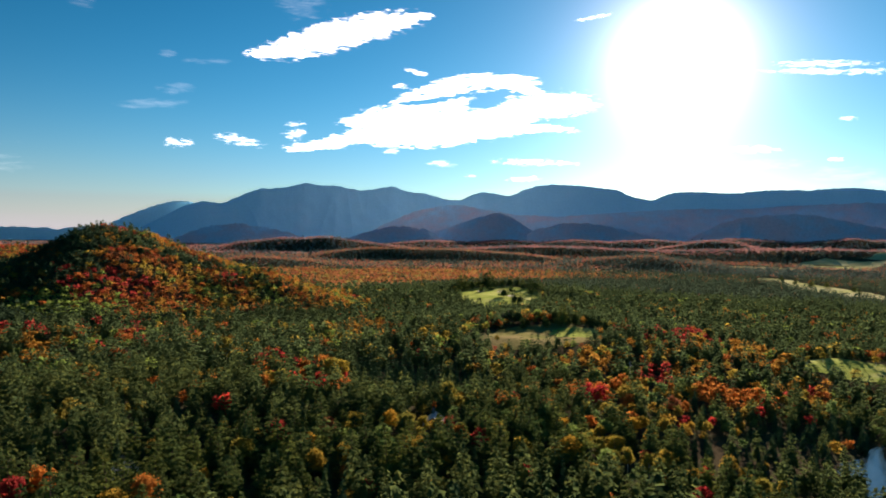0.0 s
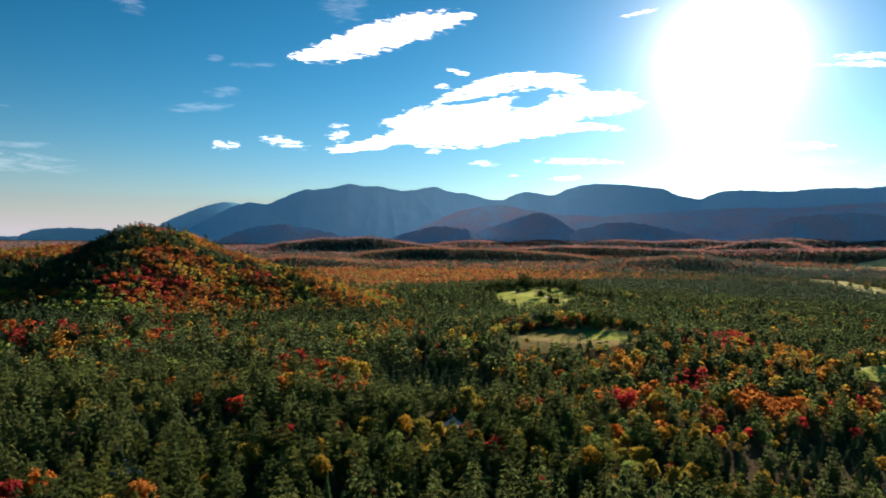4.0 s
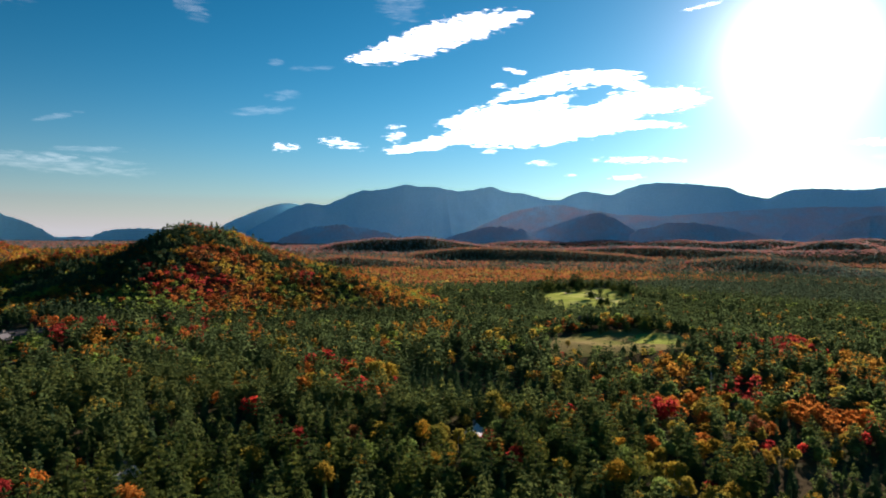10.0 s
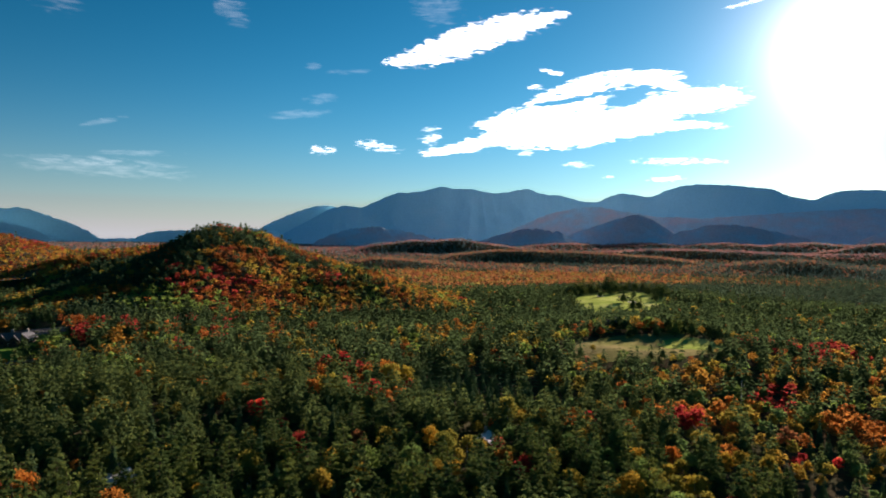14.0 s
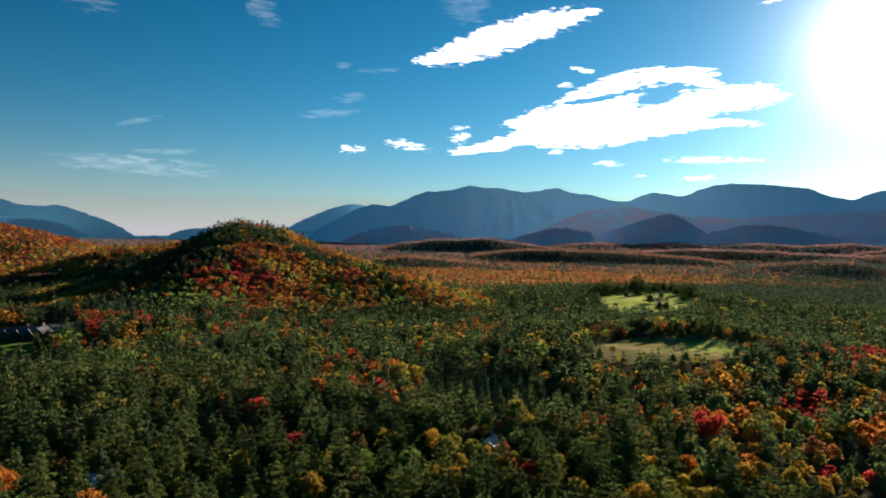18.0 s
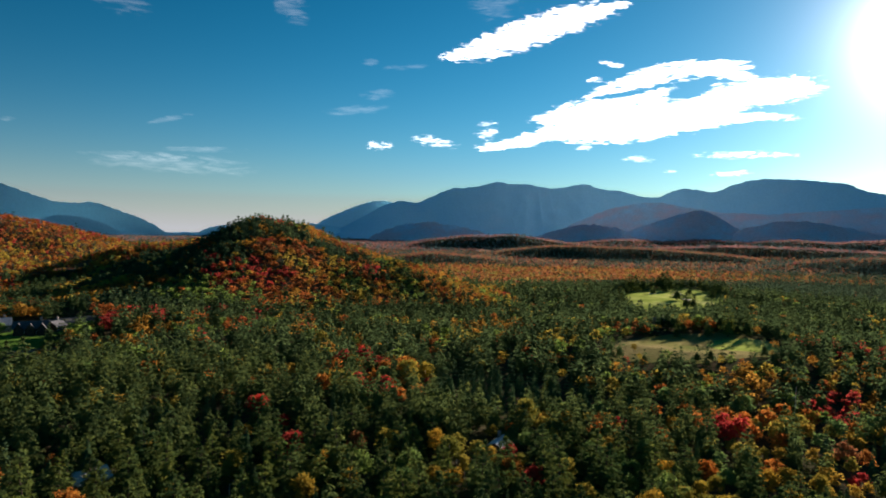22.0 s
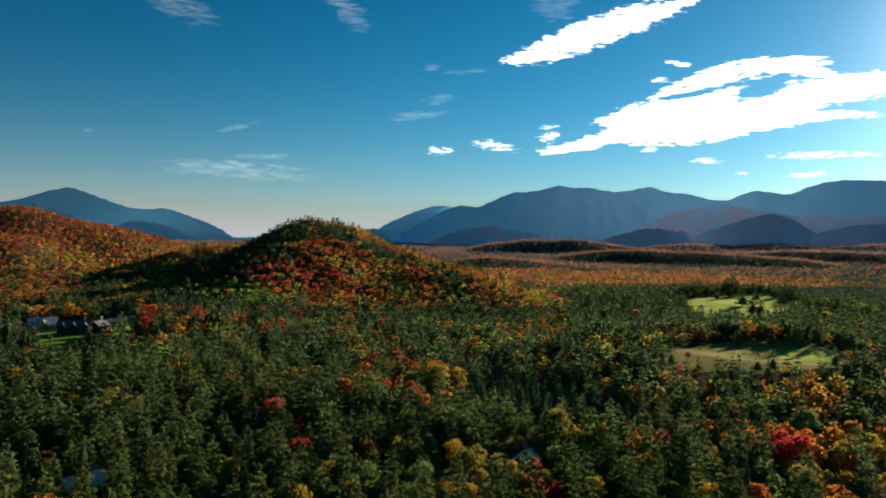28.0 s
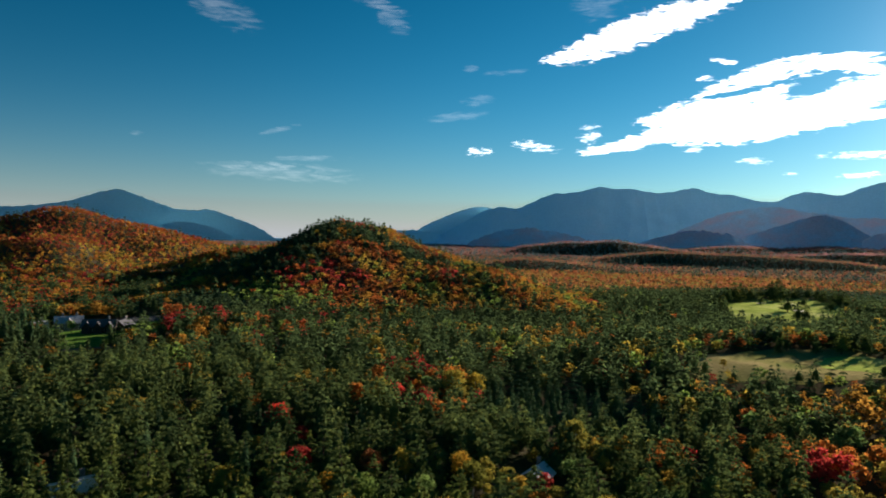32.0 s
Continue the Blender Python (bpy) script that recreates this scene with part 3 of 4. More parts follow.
def planting(r0, r1, step, az0=-15.0, az1=89.0, seed=1):
    """Jittered rows of tree places between two distances."""
    g = np.random.default_rng(seed)
    n = int(2 * r1 / step)
    i, j = np.meshgrid(np.arange(n), np.arange(n))
    x = (i.ravel() - n / 2 + g.uniform(-0.45, 0.45, n * n)) * step
    y = (j.ravel() - n / 2 + g.uniform(-0.45, 0.45, n * n)) * step
    r, a = np.hypot(x, y), np.degrees(np.arctan2(x, y))
    keep = (r >= r0) & (r < r1) & ((r < 170) | (a > az0 - 2500 / np.maximum(r, 60)) & (a < az1 + 2500 / np.maximum(r, 60)))
    keep &= (r > 950) | (ripple(x, y, 62, 72) + 0.5 * ripple(x, y, 23, 73) < 1.25)
    x, y = x[keep], y[keep]
    for name in CLEARINGS:
        out = ~inside(name, x, y, 3.0)
        x, y = x[out], y[out]
    return x, y


# stands of one colour: place, radius, kind (index into KINDS), share of the trees
NEAR = ((173, 104, 10, 3, 0.8), (190, 120, 7, 3, 0.6), (263, 164, 12, 5, 0.6), (239, 142, 5, 3, 0.9), (324, 201, 17, 4, 0.6), (341, 156, 8, 6, 0.8), (321, 111, 13, 5,
        0.8), (310, 96, 10, 5, 0.6), (266, 115, 7, 7, 0.6), (346, 91, 11, 4, 0.6), (488, 185, 20, 6, 0.3), (460, 150, 23, 4, 0.5), (398, 113, 16, 4, 0.55), (245, 51, 12,
        4, 0.5), (259, 42, 10, 5, 0.4), (144, 72, 5, 5, 0.7), (133, 66, 4, 3, 0.7), (163, 67, 3, 6, 0.8), (349, 77, 5, 6, 0.7))
LEFT = ((172, 306, 6, 6, 0.8), (151, 257, 6, 5, 0.8), (157, 239, 5, 5, 0.7), (96, 428, 9, 4, 0.6), (30, 178, 4, 5, 1.0), (7, 202, 3, 6, 0.9), (8, 189, 5, 4, 0.7), (16,
        182, 3, 6, 0.7), (17, 189, 2, 2, 1.0))
BELT = ((316, 318, 17, 3, 0.6), (339, 414, 27, 4, 0.4), (260, 364, 15, 3, 0.5), (429, 303, 11, 5, 0.8), (287, 241, 6, 4, 0.8), (332, 196, 10, 4, 0.8), (257, 162, 11, 5,
        0.5), (247, 151, 6, 6, 0.6), (233, 135, 4, 3, 1.0), (341, 182, 7, 4, 0.7), (320, 149, 7, 6, 0.9), (464, 209, 26, 6, 0.3), (226, 107, 13, 4, 0.5), (298, 109, 7, 5,
        0.6), (173, 106, 10, 3, 0.6), (167, 100, 7, 2, 0.5), (216, 93, 2, 6, 0.9), (261, 103, 2, 6, 0.9), (195, 76, 3, 6, 0.8))
MID = ((157, 191, 5, 7, 0.8), (135, 169, 3, 5, 0.8), (203, 177, 4, 5, 0.6), (90, 229, 3, 4, 1.0), (102, 235, 3, 6, 1.0), (139, 203, 3, 5, 0.9), (74, 194, 3, 3, 0.8),
        (113, 198, 4, 7, 0.8), (150, 258, 5, 6, 0.7), (171, 312, 6, 6, 0.8), (160, 249, 6, 5, 0.6), (149, 267, 4, 2, 0.9), (169, 360, 4, 3, 0.9))
SLOPE = ((127, 433, 27, 5, 0.18), (160, 431, 24, 6, 0.14), (177, 406, 23, 4, 0.2), (87, 401, 18, 4, 0.2), (130, 545, 26, 2, 0.75), (174, 546, 17, 2, 0.6), (205, 560, 40, 5, 0.4), (190, 585, 30, 6, 0.4), (300, 662, 22, 1, 0.7),
         (325, 658, 17, 1, 0.7), (352, 655, 13, 1, 0.6), (285, 682, 18, 1, 0.6), (141, 492, 9, 6, 0.4), (170, 488, 12, 6, 0.4), (200, 486, 12, 5, 0.5), (300, 408, 8, 3, 0.7), (198, 385, 8, 3, 0.5), (421, 466, 12, 3, 0.4), (90, 432, 8, 4, 0.8), (78, 474, 25, 6,
        0.25), (218, 244, 31, 1, 0.9))
LODGE = ((62, 590, 16, 4, 0.6), (80, 596, 14, 7, 0.5), (94, 244, 2, 6, 1.0), (93, 202, 2, 6, 1.0), (40, 266, 3, 3, 0.9), (77, 377, 6, 4, 0.4), (110, 411, 14, 6, 0.15), (-3, 466, 9, 4, 0.9), (17, 509, 15, 4, 0.8),
        (-36, 579, 19, 6, 0.5), (64, 481, 16, 5, 0.5), (163, 455, 14, 2, 0.4))

SHADE = ((228, 74, 26, 1, 0.75), (262, 60, 24, 1, 0.7), (95, 535, 26, 1, 0.85), (60, 530, 20, 1, 0.7), (132, 548, 18, 2, 0.8), (270, 108, 11, 1, 0.7), (246, 118, 8, 0, 0.7))
STANDS = SLOPE + LODGE + NEAR + BELT + LEFT + MID + SHADE


def on_hill(x, y):
    return hump(x, y, 255, 745, 150, 150) > 0.16 + 0.05 * ripple(x, y, 60, 3)


def kinds_at(x, y, seed):
    """What grows where: index into KINDS."""
    g = np.random.default_rng(seed)
    n = len(x)
    r, a = np.hypot(x, y), np.degrees(np.arctan2(x, y))
    patch = ripple(x, y, 130, 41) + 0.6 * ripple(x, y, 47, 42)
    z = ground_z(x, y)
    hill = hump(x, y, 262, 738, 170, 170) + hump(x, y, *polar(-6, 1280), 380, 330)
    u = g.random(n)
    right = hump(x, y, 270, 125, 110, 65)
    leafy = 0.07 + 0.16 * (patch > 0.55) + 0.60 * np.clip(right - 0.15, 0, 1) + 0.12 * (r > 250) * (patch > 0.1) + 0.06 * (r > 420)
    leafy = np.where((hill > 0.2) & (z > 3) & (r > 560) | (hump(x, y, 430, 630, 120, 85) > 0.4), 0.90, leafy)
    slope = (ground_z(x * (1 + 20 / r), y * (1 + 20 / r)) - z) / 20
    raised = z - (-10 + 30 * step01(1000, 4300, r))
    drift = ripple(x, y, 420, 91) + 0.6 * patch
    leafy = np.where(r > 1000, np.where(raised > 7, 0.92, 0.82) - 0.45 * (drift > 0.75), leafy)
    leafy = np.where((r > 1000) & (slope > 0.14 + 0.05 * patch), 0.2, leafy)
    start = np.clip(985 + 16 * (a - 39), 950, 1400) + 30 * patch
    leafy = np.where((a > 36) & (r > 900) & (r < start), 0.08, leafy)
    band = (r > start) & (r < 1550) & (a > 20)
    leafy = np.where(band, 0.97, leafy)
    leafy = np.where(hump(x, y, 655, 508, 150, 150) * (r < 985) > 0.45, 0.05, leafy)
    leafy = np.where(((hill > 0.2) & (z > 3) & (r > 560) | (raised > 12) & (r > 960) & (r < 1700)) & (a < 20), np.where(ripple(x, y, 260, 77) > 0.95, 0.4, 0.96), leafy)
    leafy = np.where((r > 900) & (r < 2000), leafy * (1 - 0.75 * step01(52, 72, a + 7 * patch)), leafy)
    kind = np.where(g.random(n) < 0.88, 0, 1)
    mix = 1.1 * ripple(x, y, 75, 51) + g.normal(size=n) * np.where(r > 400, 0.25, 0.55)
    mix = mix + 0.12 * (hill > 0.25) * (z > 10) + 0.2 * (hill > 0.25) * step01(25, 62, z)
    autumn = np.select([mix < -0.55, mix < -0.15, mix < 0.4, mix < 0.75, mix < 1.15], [2, 3, 4, 5, 7], 6)
    autumn = np.where((r > 1000) & (a > 18) & (g.random(n) < 0.6), np.where(g.random(n) < 0.45, 4, np.where(r > 1900, 7, 5)), autumn)
    upper = z > 36 + 16 * ripple(x, y, 190, 23) + 8 * g.normal(size=n)
    slopes = np.where(upper, np.array([5, 7, 5, 7, 6, 4])[g.integers(0, 6, n)], np.array([4, 4, 3, 4, 5, 3])[g.integers(0, 6, n)])
    autumn = np.where((a < 16) & (r > 900), slopes, autumn)
    below = (r > 575) & (r < 965) & (a < 1.2 + 2.5 * patch)
    leafy = np.where(below, 0.88, leafy)
    autumn = np.where(below, np.array([4, 5, 4, 3, 6, 4, 5])[g.integers(0, 7, n)], autumn)
    kind = np.where(u < leafy, autumn, kind)
    mixed = (r > 290) & (r < 930) & (kind < 2) & (g.random(n) < 0.07 + 0.16 * (ripple(x, y, 90, 88) > 0.25))
    kind = np.where(mixed, np.array([2, 2, 3, 2, 4, 2, 3, 5])[g.integers(0, 8, n)], kind)
    kind = np.where((kind == 7) & (r < 420), np.array([3, 5, 6, 2])[g.integers(0, 4, n)], kind)
    crown = z + 18 * ripple(x, y, 140, 61)
    west = (x - 262) * 0.95 - (y - 745) * 0.32 + 14 * ripple(x, y, 50, 62)
    dark = (hump(x, y, 262, 745, 130, 130) > 0.3) & (g.random(n) < np.where((west < -18) & (z > 8), 0.85, np.where(crown > 60, 0.55, 0.05)))
    kind = np.where(dark, 1, kind)
    for cx, cy, rad, k, share in STANDS:
        hit = (np.hypot(x - cx, y - cy) < max(rad * 1.25, 5.0) * (1 + 0.25 * ripple(x, y, 40, k))) & (g.random(n) < share)
        kind = np.where(hit, k, kind)
    return kind


def heights_at(x, y, kind, tall, g):
    h = tall * g.uniform(0.70, 1.22, len(x)) * np.where(kind == 0, 1.10, np.where(kind == 1, 0.92, 0.78))
    h = h * (1 - 0.3 * hump(x, y, 240, 72, 46, 30)) * (1 + 0.13 * ripple(x, y, 44, 71) + 0.08 * ripple(x, y, 17, 74))
    low = np.zeros(len(x), bool)
    for name in ("meadow", "fairway", "pasture", "links", "links_end", "lawn"):
        low |= inside(name, x + (18 if name != "lawn" else 2), y + (16 if name != "lawn" else 26), 14.0)
    low |= inside("lawn", x + 2, y + 60, 12.0)
    h = np.where((kind < 2) & on_hill(x, y), h * 1.08, h)
    return np.where(low, h * 0.72, h)


def forest(name, label, x, y, conifers, leafies, tall, seed, girth=1.0, palette=LEAF):
    g = np.random.default_rng(seed)
    kind = kinds_at(x, y, seed)
    h = heights_at(x, y, kind, tall, g)
    pos = np.stack([x, y, ground_z(x, y) - 0.3], -1)
    turn = g.uniform(0, 6.28, len(x))
    w = girth * g.uniform(0.85, 1.25, len(x)) * np.where(kind > 1, 1.1, 1.0)
    nc = len(conifers)
    half = max(1, nc * 2 // 3)
    which = np.where(kind == 0, g.integers(0, half, len(x)), np.where(kind == 1, g.integers(half, nc, len(x)), nc + g.integers(0, len(leafies), len(x))))
    v, f, owner = scatter(conifers + leafies, which, pos, h, w, turn)
    me = make_mesh(name, v, f, [palette[k] for k in KINDS], kind[owner])
    return tagged(new(name, me), label, "forest", kind="stuff")


NEAR_C = [white_pine(s, 9, 7, 15, 0.036, 0.33 - 0.03 * (s % 3)) for s in range(6)] + [conifer(9 + s, 14, 8, 0.17, 0.08, 0.3) for s in range(3)]
NEAR_B = [broadleaf(s, 260, 0.034, 4, 10, 0.6) for s in range(6)]
MID_C = [white_pine(30 + s, 7, 6, 6, 0.056, 0.30, 0.16) for s in range(4)] + [conifer(40 + s, 7, 6, 0.2, 0.1, 0.4) for s in range(2)] + [conifer(50 + s, 7, 5, 0.17, 0.08, 0.3) for s in range(3)]
MID_B = [broadleaf(60 + s, 66, 0.055, 3, 6, 0.6) for s in range(5)]
BACK_C = [white_pine(130 + s, 5, 4, 3, 0.085, 0.30, 0.18) for s in range(4)] + [conifer(140 + s, 6, 5, 0.17, 0.08, 0.3) for s in range(2)]
BACK_B = [broadleaf(160 + s, 40, 0.066, 3, 4, 0.6) for s in range(5)]
HILL_B = [broadleaf(90 + s, 30, 0.085, 0, 5) for s in range(6)]
HILL_C = [white_pine(70 + s, 5, 4, 3, 0.085, 0.24, 0.12, 0.6) for s in range(6)]


FAR_C = [white_pine(170 + s, 4, 3, 1, 0.10, 0.19, 0.12, 0.0) for s in range(6)]
FAR_B = [broadleaf(110 + s, 12, 0.13, 0, 3) for s in range(6)]

FLIGHT = ((-56.0, -9.0, 49.0), (-4.0, -8.5, 37.0), (55.0, 11.0, 23.5))


def from_flight(x, y):
    """Distance in plan from the line of the flight, to what lies ahead of it."""
    best = np.full(len(x), 9999.0)
    for q in np.linspace(0, 2, 41):
        (ax, ay, ah), (bx, by, bh) = FLIGHT[min(int(q), 1)], FLIGHT[min(int(q), 1) + 1]
        k = q - min(int(q), 1)
        dx, dy = x - ax - k * (bx - ax), y - ay - k * (by - ay)
        ahead = np.abs((np.degrees(np.arctan2(dx, dy)) - ah - k * (bh - ah) + 180) % 360 - 180) < 37
        best = np.minimum(best, np.where(ahead, np.hypot(dx, dy), 9999.0))
    return best


def part(name, mesh, parent, label=""):
    ob = new(name, mesh)
    ob.parent = parent
    return tagged(ob, label)


def trunk_mesh(name, seed, mat, limbs, r0=0.020, top=0.93, first=0.2):
    """A tapered stem of height 1 with slanting limbs."""
    g = np.random.default_rng(seed)
    parts = []

    def rod(p, q, a, b, sides=6):
        d = np.array(q) - np.array(p)
        u = np.cross(d, (0.3, 0.9, 0.2))
        u /= np.linalg.norm(u)
        w = np.cross(d, u)
        w /= np.linalg.norm(w)
        th = np.arange(sides) * 6.283 / sides
        ring = np.cos(th)[:, None] * u + np.sin(th)[:, None] * w
        i = np.arange(sides)
        j = (i + 1) % sides
        v = np.concatenate([p + ring * a, q + ring * b])
        parts.append((v, np.concatenate([np.stack([i, j, i + sides], 1), np.stack([j, j + sides, i + sides], 1)])))

    bend = g.normal(size=(3, 2)) * 0.012
    knots = [(0, 0, -0.02), (*bend[0], 0.33), (*bend[1], 0.66), (*bend[2], top)]
    for k in range(3):
        rod(knots[k], knots[k + 1], r0 * (1 - 0.3 * k), r0 * (1 - 0.3 * (k + 1)) + 0.002)
    for k in range(limbs):
        z = first + (top - first - 0.1) * k / limbs
        th = k * 2.4 + g.uniform(-0.4, 0.4)
        ln = g.uniform(0.10, 0.19) * (1.1 - 0.7 * z)
        rod((0, 0, z), (math.cos(th) * ln, math.sin(th) * ln, z + ln * g.uniform(0.1, 0.8)), r0 * 0.35, r0 * 0.12, 4)
    v, f = join(parts)
    return make_mesh(name, v, f, [mat], smooth=True)


TREE_WORDS = {"pine": ("pine_tree", "tall green white pine with tufted layered boughs", "pine"), "spruce": ("spruce_tree", "slender dark green spruce with drooping boughs", "spruce"),
              "green": ("broadleaf_tree", "broad-leaved tree still in green leaf", "tree"), "yellow": ("birch_tree", "birch with bright yellow autumn leaves", "birch"),
              "gold": ("maple_tree", "maple with golden-orange autumn leaves", "maple"), "orange": ("maple_tree", "maple in vivid orange autumn leaf", "maple"),
              "red": ("maple_tree", "maple in crimson-red autumn leaf", "maple"), "rust": ("oak_tree", "oak with rusty brown autumn leaves", "oak")}


def tree_pattern(kind, seed):
    """One whole tree of height 1: stem with limbs, and crown."""
    name, label, category = TREE_WORDS[kind]
    if kind == "pine":
        v, f = white_pine(seed, 9, 9, 44, 0.024, 0.33 - 0.03 * (seed % 3))
        stem = trunk_mesh("trunk", seed, BARK, 8)
    elif kind == "spruce":
        v, f = conifer(seed, 22, 10, 0.16, 0.07, 0.3)
        stem = trunk_mesh("trunk", seed, BARK, 5)
    else:
        v, f = broadleaf(seed, 900, 0.022, 5, 12, 0.62)
        stem = trunk_mesh("trunk", seed, PALE_BARK if kind == "yellow" else BARK, 7, 0.018, 0.75, 0.3)
    root = tagged(new(name), label, category, group=category + " trees of the near forest")
    root.location = (0, 0, -500)
    part("trunk", stem, root)
    part("crown", make_mesh("crown", v, f, [SOLO[kind]]), root)
    return root


PATTERNS = {}


def plant_near(x, y, kind, tall, seed, slim=1.0):
    g = np.random.default_rng(seed)
    h = heights_at(x, y, kind, tall, g)
    z = ground_z(x, y)
    for k in range(len(x)):
        key = (KINDS[kind[k]], int(g.integers(0, 5 if kind[k] == 0 else 3)))
        m = Matrix.LocRotScale((x[k], y[k], z[k] - 0.1), Euler((0, 0, g.uniform(0, 6.28))), None)
        w = slim * h[k] * g.uniform(0.92, 1.2) * (1.05 if kind[k] > 1 else 1.0)
        if key not in PATTERNS:
            PATTERNS[key] = tree_pattern(key[0], 200 + 17 * KINDS.index(key[0]) + key[1])
            ob = PATTERNS[key]
            ob.matrix_basis = m
        else:
            ob = copy_thing(PATTERNS[key], m)
        ob.scale = (w, w, h[k])


x, y = planting(0, 340, 7.7, seed=1)
far = from_flight(x, y)
near = (far > 140) & (far < 205)
plant_near(x[near], y[near], kinds_at(x[near], y[near], 21), 14.6, 77)
plant_near(np.array([26.0, 30.5, 21.0]), np.array([168.0, 175.0, 173.0]), np.array([5, 5, 4]), 16.5, 78)
rest = ~near & (far > 112) & (far < 9000)
forest("foreground_forest", "dense green pine forest with scattered autumn maples", x[rest], y[rest], NEAR_C, NEAR_B, 14.6, 21)
under = ~near & ~rest
forest("underflown_forest", "green pine forest below the flight path", x[under], y[under], HILL_C, HILL_B, 15, 26)
x, y = planting(450, 1080, 5.4, seed=8)
hill = on_hill(x, y)
forest("hill_forest", "autumn forest of rust, gold and red crowns on the rounded hill", x[hill], y[hill], HILL_C, HILL_B, 9.5, 28, 1.5, MID_LEAF)
x, y = planting(340, 950, 7.6, seed=2)
off = ~on_hill(x, y)
x, y = x[off], y[off]
close = np.hypot(x, y) < 560
forest("valley_forest", "mixed green and autumn-coloured forest over the valley", x[close], y[close], MID_C, MID_B, 14, 22, 1.15, MID_LEAF)
forest("back_forest", "green pine forest with autumn crowns round the fairway", x[~close], y[~close], BACK_C, BACK_B, 13, 29, 1.2, MID_LEAF)
x, y = planting(950, 1650, 7.8, seed=5)
west = (np.degrees(np.arctan2(x, y)) < 17) & ~on_hill(x, y)
forest("hillside_forest", "golden and rust-red autumn forest on the long hillside", x[west], y[west], FAR_C, FAR_B, 11, 27, 1.4, MID_LEAF)
x, y = planting(950, 1620, 9.0, seed=3)
east = (np.degrees(np.arctan2(x, y)) >= 17) & ~on_hill(x, y)
forest("distant_forest", "distant orange and red autumn forest across the flats", x[east], y[east], FAR_C, FAR_B, 9.5, 23, 1.8, FAR_HAZED_LEAF)
x, y = planting(1620, 2420, 12.0, seed=6)
east = (np.degrees(np.arctan2(x, y)) >= 17) | (np.hypot(x, y) > 1650)
forest("ridge_forest", "rust-red autumn woods over low haze-blue ridges", x[east], y[east], FAR_C, FAR_B, 9.5, 25, 2.4, RIDGE_HAZED_LEAF)
x, y = planting(2420, 3900, 21.0, seed=4)
forest("far_forest", "far autumn woods paled by haze across the valley floor", x, y, FAR_C, FAR_B, 11, 24, 3.5, FARTHEST_HAZED_LEAF)

# ---- clouds far behind the mountains ----
def cloud_material(name, strength, low, wide, grain=1.0):
    """Sunlit vapour: its body thins out to torn, feathered edges."""
    m, t, out = nodes_of(name)
    body = t.nodes.new("ShaderNodeAttribute")
    body.attribute_name = "vapour"
    co = t.nodes.new("ShaderNodeUVMap")
    mp = t.nodes.new("ShaderNodeMapping")
    mp.inputs["Rotation"].default_value = (0, 0, radians(-14))
    mp.inputs["Scale"].default_value = (0.8 * grain, 4.2 * grain, 1.0)
    link(t, co.outputs[0], mp.inputs[0])
    n = t.nodes.new("ShaderNodeTexNoise")
    n.inputs["Scale"].default_value, n.inputs["Detail"].default_value, n.inputs["Roughness"].default_value = 1.0, 7.0, 0.62
    n.inputs["Distortion"].default_value = 0.5
    link(t, mp.outputs[0], n.inputs["Vector"])
    add = t.nodes.new("ShaderNodeMath")
    add.operation = "MULTIPLY_ADD"
    add.inputs[1].default_value, add.inputs[2].default_value = 3.4, -1.7
    link(t, n.outputs["Fac"], add.inputs[0])
    total = t.nodes.new("ShaderNodeMath")
    link(t, add.outputs[0], total.inputs[0])
    link(t, body.outputs["Fac"], total.inputs[1])
    edge = t.nodes.new("ShaderNodeMapRange")
    edge.interpolation_type = "SMOOTHSTEP"
    edge.inputs["From Min"].default_value, edge.inputs["From Max"].default_value = low, low + wide
    link(t, total.outputs[0], edge.inputs["Value"])
    inside_body = t.nodes.new("ShaderNodeMapRange")
    inside_body.inputs["From Max"].default_value = 0.35
    inside_body.inputs["To Max"].default_value = strength
    link(t, body.outputs["Fac"], inside_body.inputs["Value"])
    level = t.nodes.new("ShaderNodeMath")
    level.operation = "MULTIPLY"
    link(t, edge.outputs[0], level.inputs[0])
    link(t, inside_body.outputs[0], level.inputs[1])
    em = t.nodes.new("ShaderNodeEmission")
    em.inputs["Color"].default_value = (1.0, 0.97, 0.95, 1)
    link(t, level.outputs[0], em.inputs["Strength"])
    clear = t.nodes.new("ShaderNodeBsdfTransparent")
    both = t.nodes.new("ShaderNodeAddShader")
    link(t, em.outputs[0], both.inputs[0])
    link(t, clear.outputs[0], both.inputs[1])
    link(t, both.outputs[0], out.inputs[0])
    return m


CLOUD_WHITE = cloud_material("sunlit_cloud", 1.0, 0.25, 0.75)
CLOUD_SMALL = cloud_material("small_sunlit_cloud", 0.5, 0.30, 0.8, 1.6)
CLOUD_THIN = cloud_material("thin_cloud", 0.050, 0.0, 1.5, 0.7)


